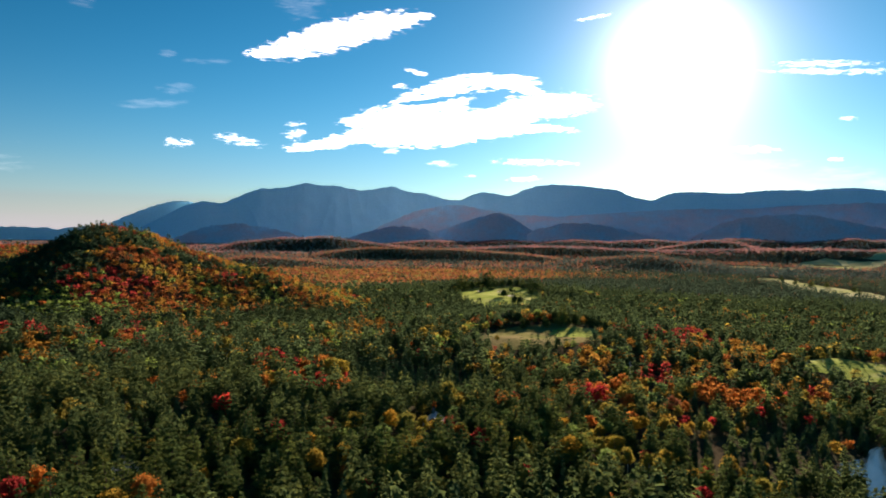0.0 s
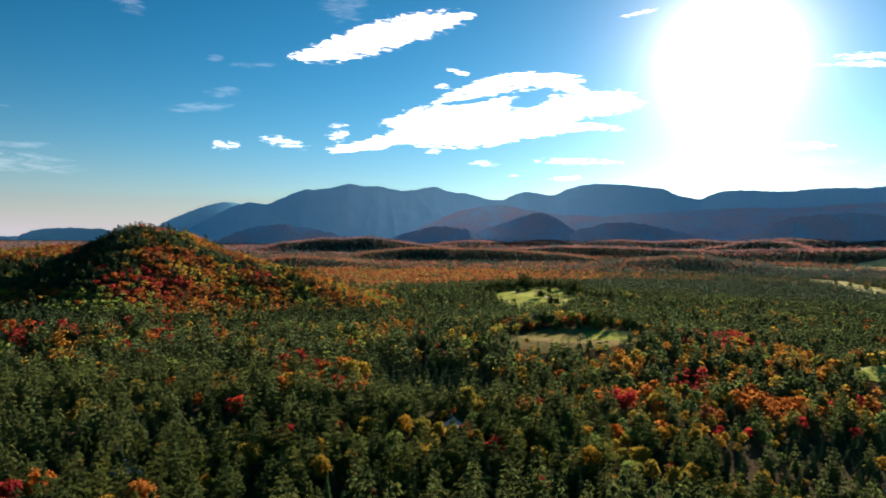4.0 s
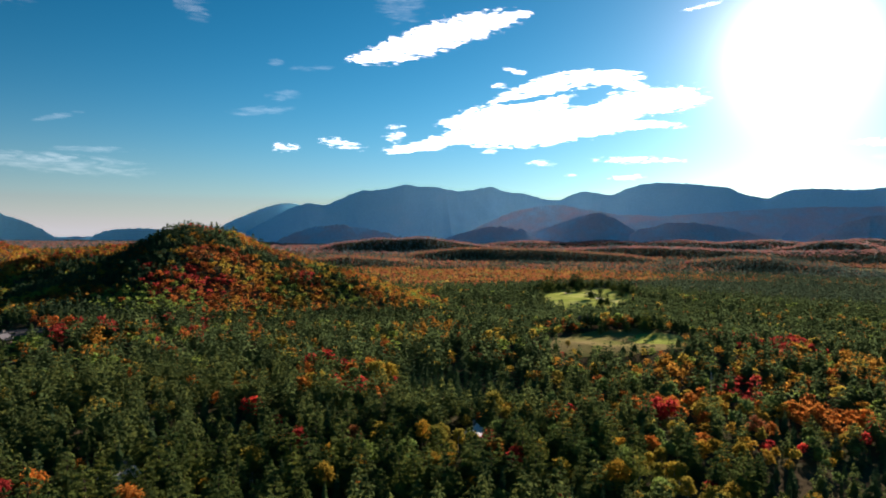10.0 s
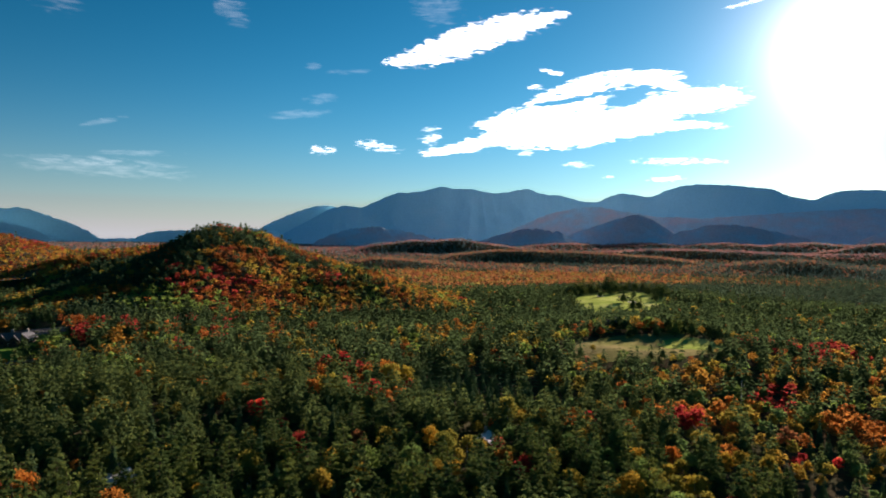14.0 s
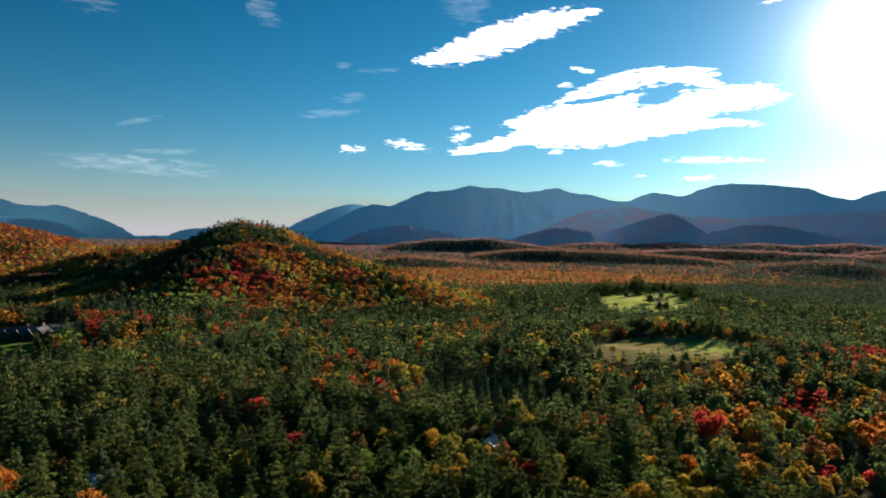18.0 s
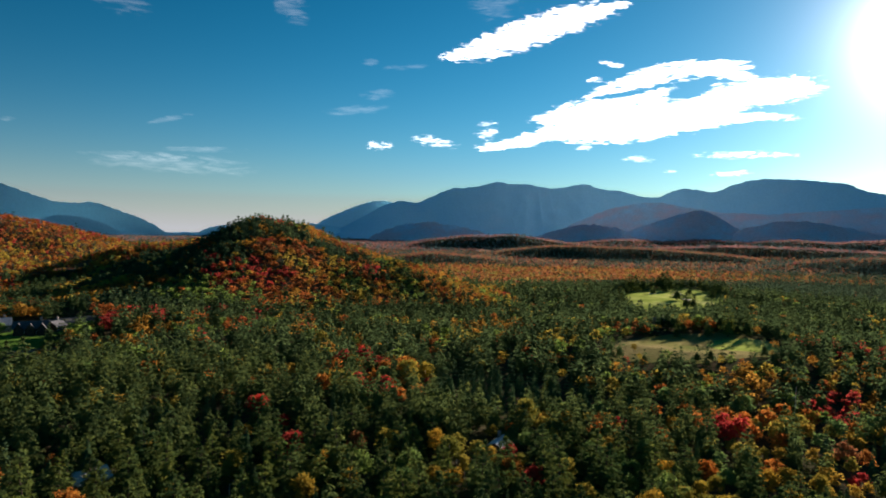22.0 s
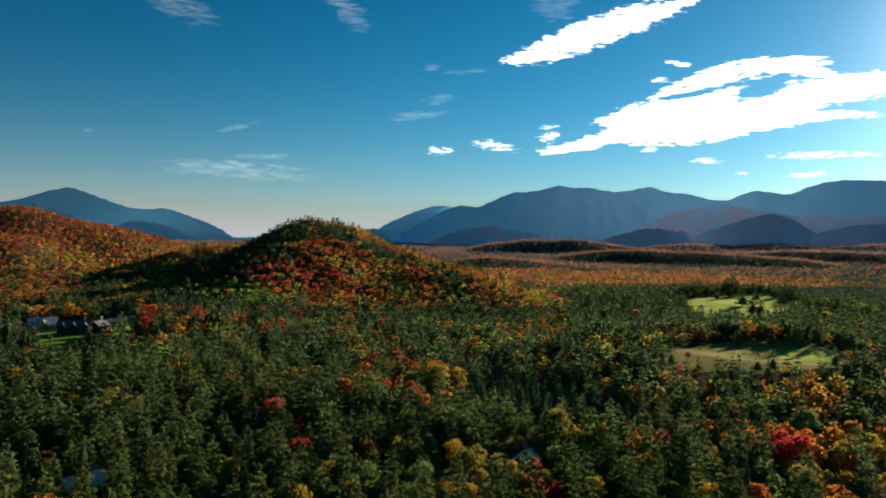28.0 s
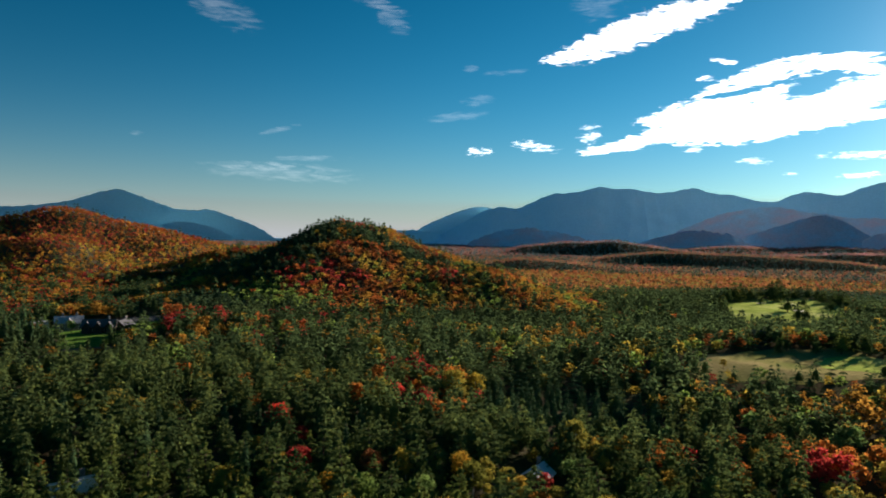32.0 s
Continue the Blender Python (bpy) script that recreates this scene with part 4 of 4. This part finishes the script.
def cloud(label, puffs, mat, holes=(), dist=4750.0):
    """One cloud on the far sky, grown from puffs: azimuth, elevation, half length, half height in degrees, tilt."""
    p = np.array(puffs)
    puffs, holes = [tuple(r + (-0.4, 0.42, 0, 0, 0)) for r in p], [tuple(np.array(r) + (-0.4, 0.42, 0, 0, 0)) for r in holes]
    p = np.array(puffs)
    c, s = np.abs(np.cos(np.radians(p[:, 4]))), np.abs(np.sin(np.radians(p[:, 4])))
    wide, high = 1.6 * (p[:, 2] * c + p[:, 3] * s) / np.cos(np.radians(p[:, 1])), 1.6 * (p[:, 2] * s + p[:, 3] * c)
    a0, a1, e0, e1 = (p[:, 0] - wide).min(), (p[:, 0] + wide).max(), (p[:, 1] - high).min(), (p[:, 1] + high).max()
    side = 0.2 if len(p) > 1 else max(0.06, p[0, 2] / 12)
    tall = 0.12 if len(p) > 1 else max(0.04, p[0, 3] / 6)
    az, el = np.meshgrid(np.arange(a0, a1 + side, side), np.arange(e0, e1 + tall, tall), indexing="ij")
    wander = 0.25 * ripple(az, el * 3, 1.9, 3) + 0.12 * ripple(az, el * 3, 0.7, 4)

    def blot(row):
        ca, ce, a, b, tilt = row
        c, s = math.cos(radians(tilt)), math.sin(radians(tilt))
        u, v = (az - ca) * math.cos(radians(ce)), el - ce
        d2 = ((u * c + v * s) / (a * 1.3)) ** 2 + ((-u * s + v * c) / (b * 1.5)) ** 2
        return 0.8 * np.clip(1 - d2 * (1 + wander), 0, 1)

    thin = np.ones_like(az)
    for row in puffs:
        thin = thin * (1 - blot(row))
    body = 1 - thin
    for row in holes:
        body = body * (1 - np.clip(1.8 * blot(row), 0, 1))
    e, h = np.radians(el), np.radians(az)
    v = np.stack([dist * np.cos(e) * np.sin(h), dist * np.cos(e) * np.cos(h), 75 + dist * np.sin(e)], -1).reshape(-1, 3)
    me = make_mesh("cloud", v, grid_faces(*az.shape)[:, ::-1], [mat], smooth=True)
    me.attributes.new("vapour", "FLOAT", "POINT").data.foreach_set("value", body.astype(np.float32).ravel())
    sky_map = np.stack([az, el], -1).reshape(-1, 2)[grid_faces(*az.shape)[:, ::-1].ravel()]
    me.uv_layers.new(name="UVMap").data.foreach_set("uv", sky_map.astype(np.float32).ravel())
    return tagged(new("cloud", me), label, "cloud", group="clouds in the sky", kind="structure")


BIG = ((47.05, 11.32, 2.15, 0.6, 18.6), (49.43, 12.16, 2.3, 0.64, 12.7), (51.72, 12.58, 2.21, 0.67, 4.9), (53.94, 12.66, 2.01, 0.52, 2.2), (55.65, 12.63, 1.64, 0.46, -1.2), (56.19, 11.97, 1.22, 0.28, -1.0), (41.54, 9.15, 1.29, 0.37, 3.4), (43.09, 9.45, 2.15, 0.57, 10.0), (45.6, 10.13, 2.94, 0.77, 9.3), (48.28, 10.62, 3.06, 0.85, 8.6), (49.47, 10.68, 1.62, 0.79, 6.3), (44.63, 8.75, 2.99, 0.83, 6.0), (47.11, 9.04, 3.61, 1.12, 5.5), (49.51, 9.05, 3.48, 1.15, 5.0), (51.81, 9.47, 3.57, 1.03, 8.4), (54.01, 9.95, 3.21, 1.01, 9.7), (56.13, 10.35, 2.86, 0.94, 9.0), (58.16, 10.63, 2.74, 0.87, 4.3), (60.11, 10.66, 2.05, 0.8, 3.8), (37.34, 6.89, 1.75, 0.3, 9.6), (39.48, 7.33, 2.51, 0.38, 11.2), (41.32, 7.73, 2.33, 0.4, 8.9), (43.13, 8.0, 2.28, 0.58, 3.5), (46.16, 7.86, 3.06, 0.67, 1.1), (49.07, 7.81, 2.58, 0.56, 5.7), (51.84, 8.24, 2.91, 0.45, 5.0), (54.48, 8.57, 2.77, 0.39, 4.4), (56.59, 8.81, 2.65, 0.28, -0.2), (58.41, 8.77, 2.15, 0.21, -4.5), (40.02, 6.92, 1.18, 0.13, -0.7), (46.76, 13.34, 0.95, 0.17, -12.2), (45.55, 12.16, 0.73, 0.15, 1.6),)
HOLES = ((52.89, 10.88, 1.44, 0.39, 7.5), (48.51, 11.06, 1.76, 0.17, 10.4), (46.33, 10.83, 0.97, 0.15, 4.9))
cloud("large bright white ragged cloud beside the sun", BIG, CLOUD_WHITE, HOLES)
LONG = ((34.43, 14.34, 2.0, 0.39, 10.7), (36.61, 14.87, 2.76, 0.77, 14.0), (38.75, 15.56, 2.96, 0.96, 15.3), (40.85, 16.21, 2.89, 1.0, 14.5), (42.91, 16.82, 2.57, 0.88, 11.7), (44.92, 17.27, 2.27, 0.63, 8.9), (46.64, 17.64, 1.51, 0.24, 6.2))
cloud("long bright white feathered cloud in the blue sky", LONG, CLOUD_WHITE, (), 4760.0)
SMALL = ((27.59, 6.71, 1.07, 0.33, 0.8), (32.23, 7.17, 1.8, 0.36, -7.8), (36.77, 7.93, 0.92, 0.43, 7.4), (36.7, 8.74, 0.86, 0.19, 4.3), (44.68, 6.76, 0.8, 0.18, -1.3), (49.12, 5.8, 1.22, 0.2, -1.4), (51.47, 4.78, 0.54, 0.1, -1.2), (61.79, 17.51, 1.58, 0.13, 8.9),)
for row in SMALL:
    cloud("small bright white streaky cloud in the blue sky", (row,), CLOUD_SMALL, (), 4740.0)
STREAK = ((56.45, 5.98, 2.88, 0.24, -0.4), (56.07, 4.55, 1.46, 0.19, 2.5), (58.68, 5.93, 2.35, 0.16, -2.7), (79.35, 12.1, 4.96, 0.2, -6.0), (78.97, 12.7, 3.2, 0.24, -6.2), (80.5, 8.65, 0.63, 0.12, -4.2), (79.85, 5.7, 0.57, 0.17, -2.4), (74.12, 6.69, 1.98, 0.26, -2.2), (75.73, 5.51, 2.32, 0.3, -1.8), (80.24, 4.61, 2.13, 0.5, -1.8), (82.52, 4.05, 1.02, 0.41, -1.6),)
for row in STREAK:
    cloud("long thin white streak of cloud low in the sky", (row,), CLOUD_SMALL if row[3] < 0.3 else CLOUD_THIN, (), 4730.0)
THIN = ((11.36, 4.55, 5.58, 0.6, -0.7), (9.15, 5.05, 3.92, 0.27, 0.7), (36.91, 18.62, 1.48, 1.67, 67.5), (6.21, 16.93, 2.82, 0.89, -20.9), (18.25, 18.44, 2.66, 0.42, -18.5), (19.92, 17.25, 1.53, 0.69, -42.1), (27.42, 10.92, 1.31, 0.32, 5.8), (25.53, 9.59, 2.12, 0.32, 7.2), (29.52, 13.17, 1.67, 0.18, 4.2), (26.65, 13.45, 0.65, 0.22, 0.9), (10.87, 8.03, 1.59, 0.18, 15.3), (13.15, 5.78, 2.71, 0.18, 2.5), (0.07, 7.02, 0.46, 0.13, 4.7),)
for row in THIN:
    cloud("thin pale wispy cloud in the blue sky", (row,), CLOUD_THIN, (), 4735.0)

# ---- open ground: grass, water ----
GRASS = surface("short_grass", ((0.3, (0.21, 0.28, 0.055)), (0.5, (0.34, 0.40, 0.09)), (0.7, (0.50, 0.50, 0.19))), 0.03, fine=0.6, bump=0.1, bump_scale=0.8)
LINKS = surface("pale_links_grass", ((0.3, (0.36, 0.40, 0.13)), (0.5, (0.48, 0.48, 0.22)), (0.7, (0.62, 0.57, 0.33))), 0.012, fine=0.2, bump=0.1, bump_scale=0.8)
HAY = surface("dry_meadow", ((0.32, (0.15, 0.17, 0.05)), (0.5, (0.25, 0.22, 0.085)), (0.66, (0.32, 0.24, 0.12))), 0.022, fine=0.5, bump=0.3, bump_scale=0.5)
LAWN = surface("lodge_lawn", ((0.3, (0.075, 0.15, 0.026)), (0.7, (0.12, 0.21, 0.036))), 0.08, fine=0.8, bump=0.05, bump_scale=1.0)
REED = surface("marsh_sedge", ((0.3, (0.20, 0.09, 0.045)), (0.7, (0.32, 0.15, 0.07))), 0.03, fine=0.4, bump=0.4, bump_scale=0.5)
GRAVEL = surface("gravel", ((0.3, (0.09, 0.088, 0.085)), (0.7, (0.15, 0.145, 0.14))), 0.2, fine=2.0, bump=0.05, bump_scale=2.0)


def water_material():
    m, t, out = nodes_of("lake_water")
    p = t.nodes.new("ShaderNodeBsdfPrincipled")
    p.inputs["Base Color"].default_value = (0.012, 0.022, 0.028, 1)
    p.inputs["Roughness"].default_value = 0.08
    n = noise_node(t, 0.5, 4.0)
    b = t.nodes.new("ShaderNodeBump")
    b.inputs["Distance"].default_value = 0.12
    link(t, n.outputs["Fac"], b.inputs["Height"])
    link(t, b.outputs[0], p.inputs["Normal"])
    link(t, p.outputs[0], out.inputs[0])
    return m


WATER = water_material()


def patch(name, label, category, where, mat, lift=0.12, flat=None, rings=26, spokes=120, grow=1.0, ragged=1.0):
    """A sheet that covers a clearing, following the ground."""
    cx, cy, a, b, turn = CLEARINGS[where]
    c, s = math.cos(turn), math.sin(turn)
    q = np.linspace(0.02, 1, rings)
    th = np.arange(spokes) * 6.28319 / spokes
    t, k = np.meshgrid(th, q, indexing="ij")
    k = k * (1.05 + ragged * (0.07 * np.sin(3 * t + a) + 0.05 * np.sin(7 * t + b) + 0.03 * np.sin(13 * t)))
    u, v = k * np.cos(t) * (a + 3) * grow, k * np.sin(t) * (b + 3) * grow
    x, y = cx + u * c - v * s, cy + u * s + v * c
    z = ground_z(x, y) + lift if flat is None else np.full_like(x, flat)
    me = make_mesh(name, np.stack([x, y, z], -1).reshape(-1, 3), grid_faces(spokes, rings, True), [mat], smooth=True)
    return tagged(new(name, me), label, category, kind="structure")


patch("meadow", "mown hay meadow of dry green and tan grass", "meadow", "meadow", HAY)
patch("fairway", "bright green golf fairway among trees", "golf course", "fairway", GRASS, 0.15)
patch("lawn", "green lawn in front of the lodge", "lawn", "lawn", LAWN, 0.13)
patch("pasture", "sunlit green pasture at the wood's edge", "field", "pasture", GRASS, 0.15)
for where, lift in (("links", 0.6), ("links_end", 0.9), ("upper_links", 0.75), ("far_links", 0.6), ("last_links", 0.9)):
    patch("golf_links", "pale green golf course strip among dark woods", "golf course", where, LINKS, lift)
patch("marsh", "rusty brown sedge marsh at the foot of the hill", "marsh", "marsh", REED, 0.3)
patch("yard", "rough green grass round the lodge buildings", "yard", "lodge_yard", LAWN, 0.10)
patch("drive", "grey gravel drive beside the lodge", "drive", "drive", GRAVEL, 0.22)
patch("pond", "pale sheet of water below the long hill", "pond", "pond", WATER, flat=float(ground_z(84, 940)) + 2.0)
patch("lake", "dark still lake reflecting the sky", "lake", "lake", WATER, flat=float(ground_z(248, 2)) + 1.6, grow=1.02)
CLEARINGS["hayfield"] = (418, 258, 24, 17, 0.1)
patch("hayfield", "strip of fresh green grass in the meadow", "field", "hayfield", GRASS, 0.3)
SAND = surface("bunker_sand", ((0.3, (0.50, 0.46, 0.38)), (0.7, (0.62, 0.58, 0.48))), 0.3, fine=2.0, bump=0.05, bump_scale=1.0)
for bx, by, ba, bb in ((735, 560, 9, 3.0), (690, 512, 10, 3.2), (712, 580, 6, 2.4)):
    CLEARINGS["bunker"] = (bx, by, ba, bb, 0.6)
    patch("bunker", "pale sand bunker on the golf fairway", "bunker", "bunker", SAND, 0.4, rings=5, spokes=24)

# ---- trees standing on the open ground ----
def fairway_rim(k, angles):
    cx, cy, a, b, turn = CLEARINGS["fairway"]
    c, w = math.cos(turn), math.sin(turn)
    return tuple((cx + k * (a * math.cos(q) * c - b * math.sin(q) * w), cy + k * (a * math.cos(q) * w + b * math.sin(q) * c)) for q in angles)


for spots, key, tall in ((((664, 505), (617, 456), (624, 452), (574, 441)), 0, 20.0), (fairway_rim(1.12, np.arange(-1.3, 2.6, 0.19)), 0, 18.0),
                         (((779, 622), (769, 600), (800, 606), (785, 558), (725, 502), (769, 531), (745, 590), (700, 570), (742, 548), (724, 606)), 0, 22.0),
                         (((424, 290), (438, 284), (448, 276), (404, 300), (416, 304)), 0, 17.0),
                         (((331, 273), (430, 305), (445, 302)), 4, 10.0), (((-17, 438), (-12, 432), (-8, 427), (-3, 432), (1, 423), (5, 428), (-9, 448), (8, 420), (-14, 425), (3, 436)), 1, 22.0), (((13, 466), (33, 421), (36, 424)), 2, 11.0),
                         (((440, 88), (452, 60), (430, 95)), 3, 10.0), (((1270, 205), (1335, 285), (1350, 262), (1415, 330), (1225, 190), (1480, 372)), 0, 17.0)):
    sx, sy = np.array(spots, float).T
    plant_near(sx, sy, np.full(len(sx), key), tall, 5 + key, 1.7 if sx[0] > 550 else 1.0)

# the yellow birch pair, the orange maple by the road and other trees that stand out
for spots, key, tall in ((((26, 168), (29, 172), (163, 300), (170, 284), (158, 270), (190, 285), (166, 262), (176, 274)), 5, 16.5),
                         (((96, 242), (95, 203), (172, 310), (150, 258), (160, 309), (153, 251), (174, 291), (186, 297), (178, 322), (146, 263)), 6, 16.0),
                         (((74, 194), (169, 360), (165, 318), (183, 311), (172, 266), (186, 272), (138, 262)), 3, 17.0)):
    sx, sy = np.array(spots, float).T
    plant_near(sx, sy, np.full(len(sx), key), tall, 15 + key)

plant_near(np.array([183.0, 188.0]), np.array([193.0, 185.0]), np.array([3, 3]), 18.5, 31, 0.75)

# a bare white birch trunk
snag = tagged(new("dead_birch"), "bare white dead birch trunk with broken limbs", "dead tree")
snag.location = (306, 160, float(ground_z(306, 160)) - 0.1)
snag.scale = (17, 17, 17)
part("trunk", trunk_mesh("trunk", 5, PALE_BARK, 3, 0.03, 0.98, 0.6), snag)

# ---- houses ----
STONE = surface("field_stone", ((0.3, (0.14, 0.125, 0.11)), (0.7, (0.28, 0.255, 0.23))), 0.9, fine=4.0, bump=0.05, bump_scale=3.0)
TIMBER = surface("dark_timber", ((0.3, (0.045, 0.035, 0.028)), (0.7, (0.09, 0.07, 0.055))), 0.6, fine=6.0, bump=0.02, bump_scale=6.0)
SHINGLE = surface("grey_shingle", ((0.3, (0.075, 0.075, 0.08)), (0.7, (0.13, 0.13, 0.135))), 0.8, fine=5.0, bump=0.03, bump_scale=4.0)
PALE_SHINGLE = surface("pale_shingle", ((0.3, (0.30, 0.30, 0.31)), (0.7, (0.45, 0.45, 0.46))), 0.8, fine=5.0, bump=0.03, bump_scale=4.0)
PALE_ROOF = surface("pale_metal_roof", ((0.3, (0.58, 0.56, 0.53)), (0.7, (0.74, 0.72, 0.69))), 0.5, fine=3.0, rough=0.75, spec=0.1)
TRIM = surface("white_trim", ((0.3, (0.62, 0.61, 0.58)), (0.7, (0.8, 0.79, 0.76))), 1.0)


def glass_material():
    m, t, out = nodes_of("window_glass")
    p = t.nodes.new("ShaderNodeBsdfPrincipled")
    p.inputs["Base Color"].default_value = (0.02, 0.025, 0.03, 1)
    p.inputs["Roughness"].default_value = 0.05
    link(t, p.outputs[0], out.inputs[0])
    return m


GLASS = glass_material()


def box_mesh(name, size, mat, bevel=0.03):
    bm = bmesh.new()
    bmesh.ops.create_cube(bm, size=1.0)
    bmesh.ops.scale(bm, vec=size, verts=bm.verts)
    bmesh.ops.bevel(bm, geom=bm.edges[:], offset=bevel, segments=1, affect="EDGES")
    me = bpy.data.meshes.new(name)
    bm.to_mesh(me)
    bm.free()
    me.materials.append(mat)
    return me


def prism_mesh(name, length, width, rise, thick, over, mat):
    """A gable roof of two slabs with eaves; its ridge runs along x, its wall plate is at z = 0."""
    hw, hl, drop = width / 2 + over, length / 2 + over, over * rise / (width / 2)
    prof = ((-hw, -drop), (0, rise), (hw, -drop), (hw, -drop - thick), (0, rise - thick), (-hw, -drop - thick))
    v = [(sx * hl, py, pz) for sx in (-1, 1) for py, pz in prof]
    f = [(i, (i + 1) % 6, 6 + (i + 1) % 6, 6 + i) for i in range(6)] + [(0, 5, 4, 1), (1, 4, 3, 2), (6, 7, 10, 11), (7, 8, 9, 10)]
    me = bpy.data.meshes.new(name)
    me.from_pydata(v, [], f)
    me.materials.append(mat)
    return me


def wall_mesh(name, length, width, high, rise, mat):
    """House walls with two gable ends; the ridge runs along x."""
    a, b = length / 2, width / 2
    v = [(sx * a, y, z) for sx in (-1, 1) for y, z in ((-b, -1.5), (b, -1.5), (b, high), (0, high + rise - 0.05), (-b, high))]
    f = [(0, 1, 2, 3, 4), (9, 8, 7, 6, 5), (0, 5, 6, 1), (1, 6, 7, 2), (0, 4, 9, 5)]
    me = bpy.data.meshes.new(name)
    me.from_pydata(v, [], f)
    me.materials.append(mat)
    return me


def house(label, x, y, turn, length, width, high, rise, wall, roof, gables=0, chimneys=1):
    root = tagged(new("house"), label, "house")
    root.matrix_basis = pose(x, y, float(ground_z(x, y)) + 0.3, 0, 0, turn)
    part("wall", wall_mesh("wall", length, width, high, rise, wall), root)
    top = part("roof", prism_mesh("roof", length, width, rise, 0.25, 0.7, roof), root)
    top.location = (0, 0, high)
    for k in range(chimneys):
        c = part("chimney", box_mesh("chimney", (1.3, 1.0, rise + 2.2), STONE), top)
        c.location = (length * (0.28 - 0.5 * k), 0.6, rise * 0.5 + 0.8)
    for k in range(gables):
        gx = (k - (gables - 1) / 2) * length / max(1, gables)
        wing = part("gable", wall_mesh("gable", width * 0.55, 4.2, high, 2.6, wall), root)
        wing.matrix_basis = pose(gx, -width * 0.42, 0, 0, 0, 90)
        lid = part("gable_roof", prism_mesh("gable_roof", width * 0.55, 4.2, 2.6, 0.22, 0.5, roof), wing)
        lid.location = (0, 0, high)
        glass = part("window", box_mesh("window", (0.12, 1.5, 1.6), GLASS), wing)
        glass.location = (-width * 0.275, 0, high * 0.6)
    n = max(2, int(length / 3.2))
    rows = 2 if high > 4.5 else 1
    pane, frame_mesh = box_mesh("pane", (1.0, 0.10, 1.3), GLASS, 0.01), box_mesh("window_frame", (1.25, 0.08, 1.55), TRIM, 0.01)
    for side in (-1, 1):
        for row in range(rows):
            for k in range(n):
                win = part("window", frame_mesh, root)
                win.location = ((k + 0.5 - n / 2) * length / n, side * (width / 2 + 0.03), 1.6 + row * 2.8)
                part("pane", pane, win).location = (0, side * 0.03, 0)
    door = part("door", box_mesh("door", (1.0, 0.12, 2.05), TIMBER), root)
    door.location = (length * 0.5 / n - length / 2 + length / n * 0.5, -width / 2 - 0.05, 1.03)
    return root


house("grey-roofed stone lodge cottage with a broad gable", -8, 484, 12, 12, 8, 3.4, 3.2, STONE, PALE_SHINGLE, 2)
house("two-storey stone lodge with a pale shingle roof", 10, 484, 6, 15, 9, 5.0, 3.6, STONE, PALE_SHINGLE, 1, 2)
house("long dark timber lodge with three steep gables", 28, 466, -8, 18, 8, 4.2, 3.6, TIMBER, SHINGLE, 3, 1)
house("low dark timber annex with a lit gable end", 41, 474, 60, 11, 7, 3.2, 2.8, TIMBER, SHINGLE, 0, 1)
house("white-roofed cabin among the pines", 163, 184, 35, 9, 7, 3.0, 2.4, TIMBER, PALE_ROOF, 0, 1)
house("pale-roofed cabin beside the forest road", 37, 208, 20, 10, 7, 3.0, 2.2, TIMBER, PALE_ROOF, 0, 1)
house("grey-roofed cabin hidden among trees", 202, 345, 30, 12, 8, 3.4, 2.8, TIMBER, SHINGLE, 0, 1)
house("grey-roofed farmhouse behind the meadow", 430, 336, -20, 12, 8, 4.6, 3.0, STONE, SHINGLE, 1, 1)


def low_wall(x, y, turn, length):
    root = tagged(new("garden_wall"), "low dark dry-stone wall below the lawn", "wall")
    root.matrix_basis = pose(x, y, float(ground_z(x, y)), 0, 0, turn)
    part("stonework", box_mesh("stonework", (length, 0.6, 1.8), STONE, 0.06), root).location = (0, 0, 0.6)
    part("coping", box_mesh("coping", (length + 0.2, 0.8, 0.18), GRAVEL, 0.03), root).location = (0, 0, 1.6)


low_wall(26, 420, 12, 40)
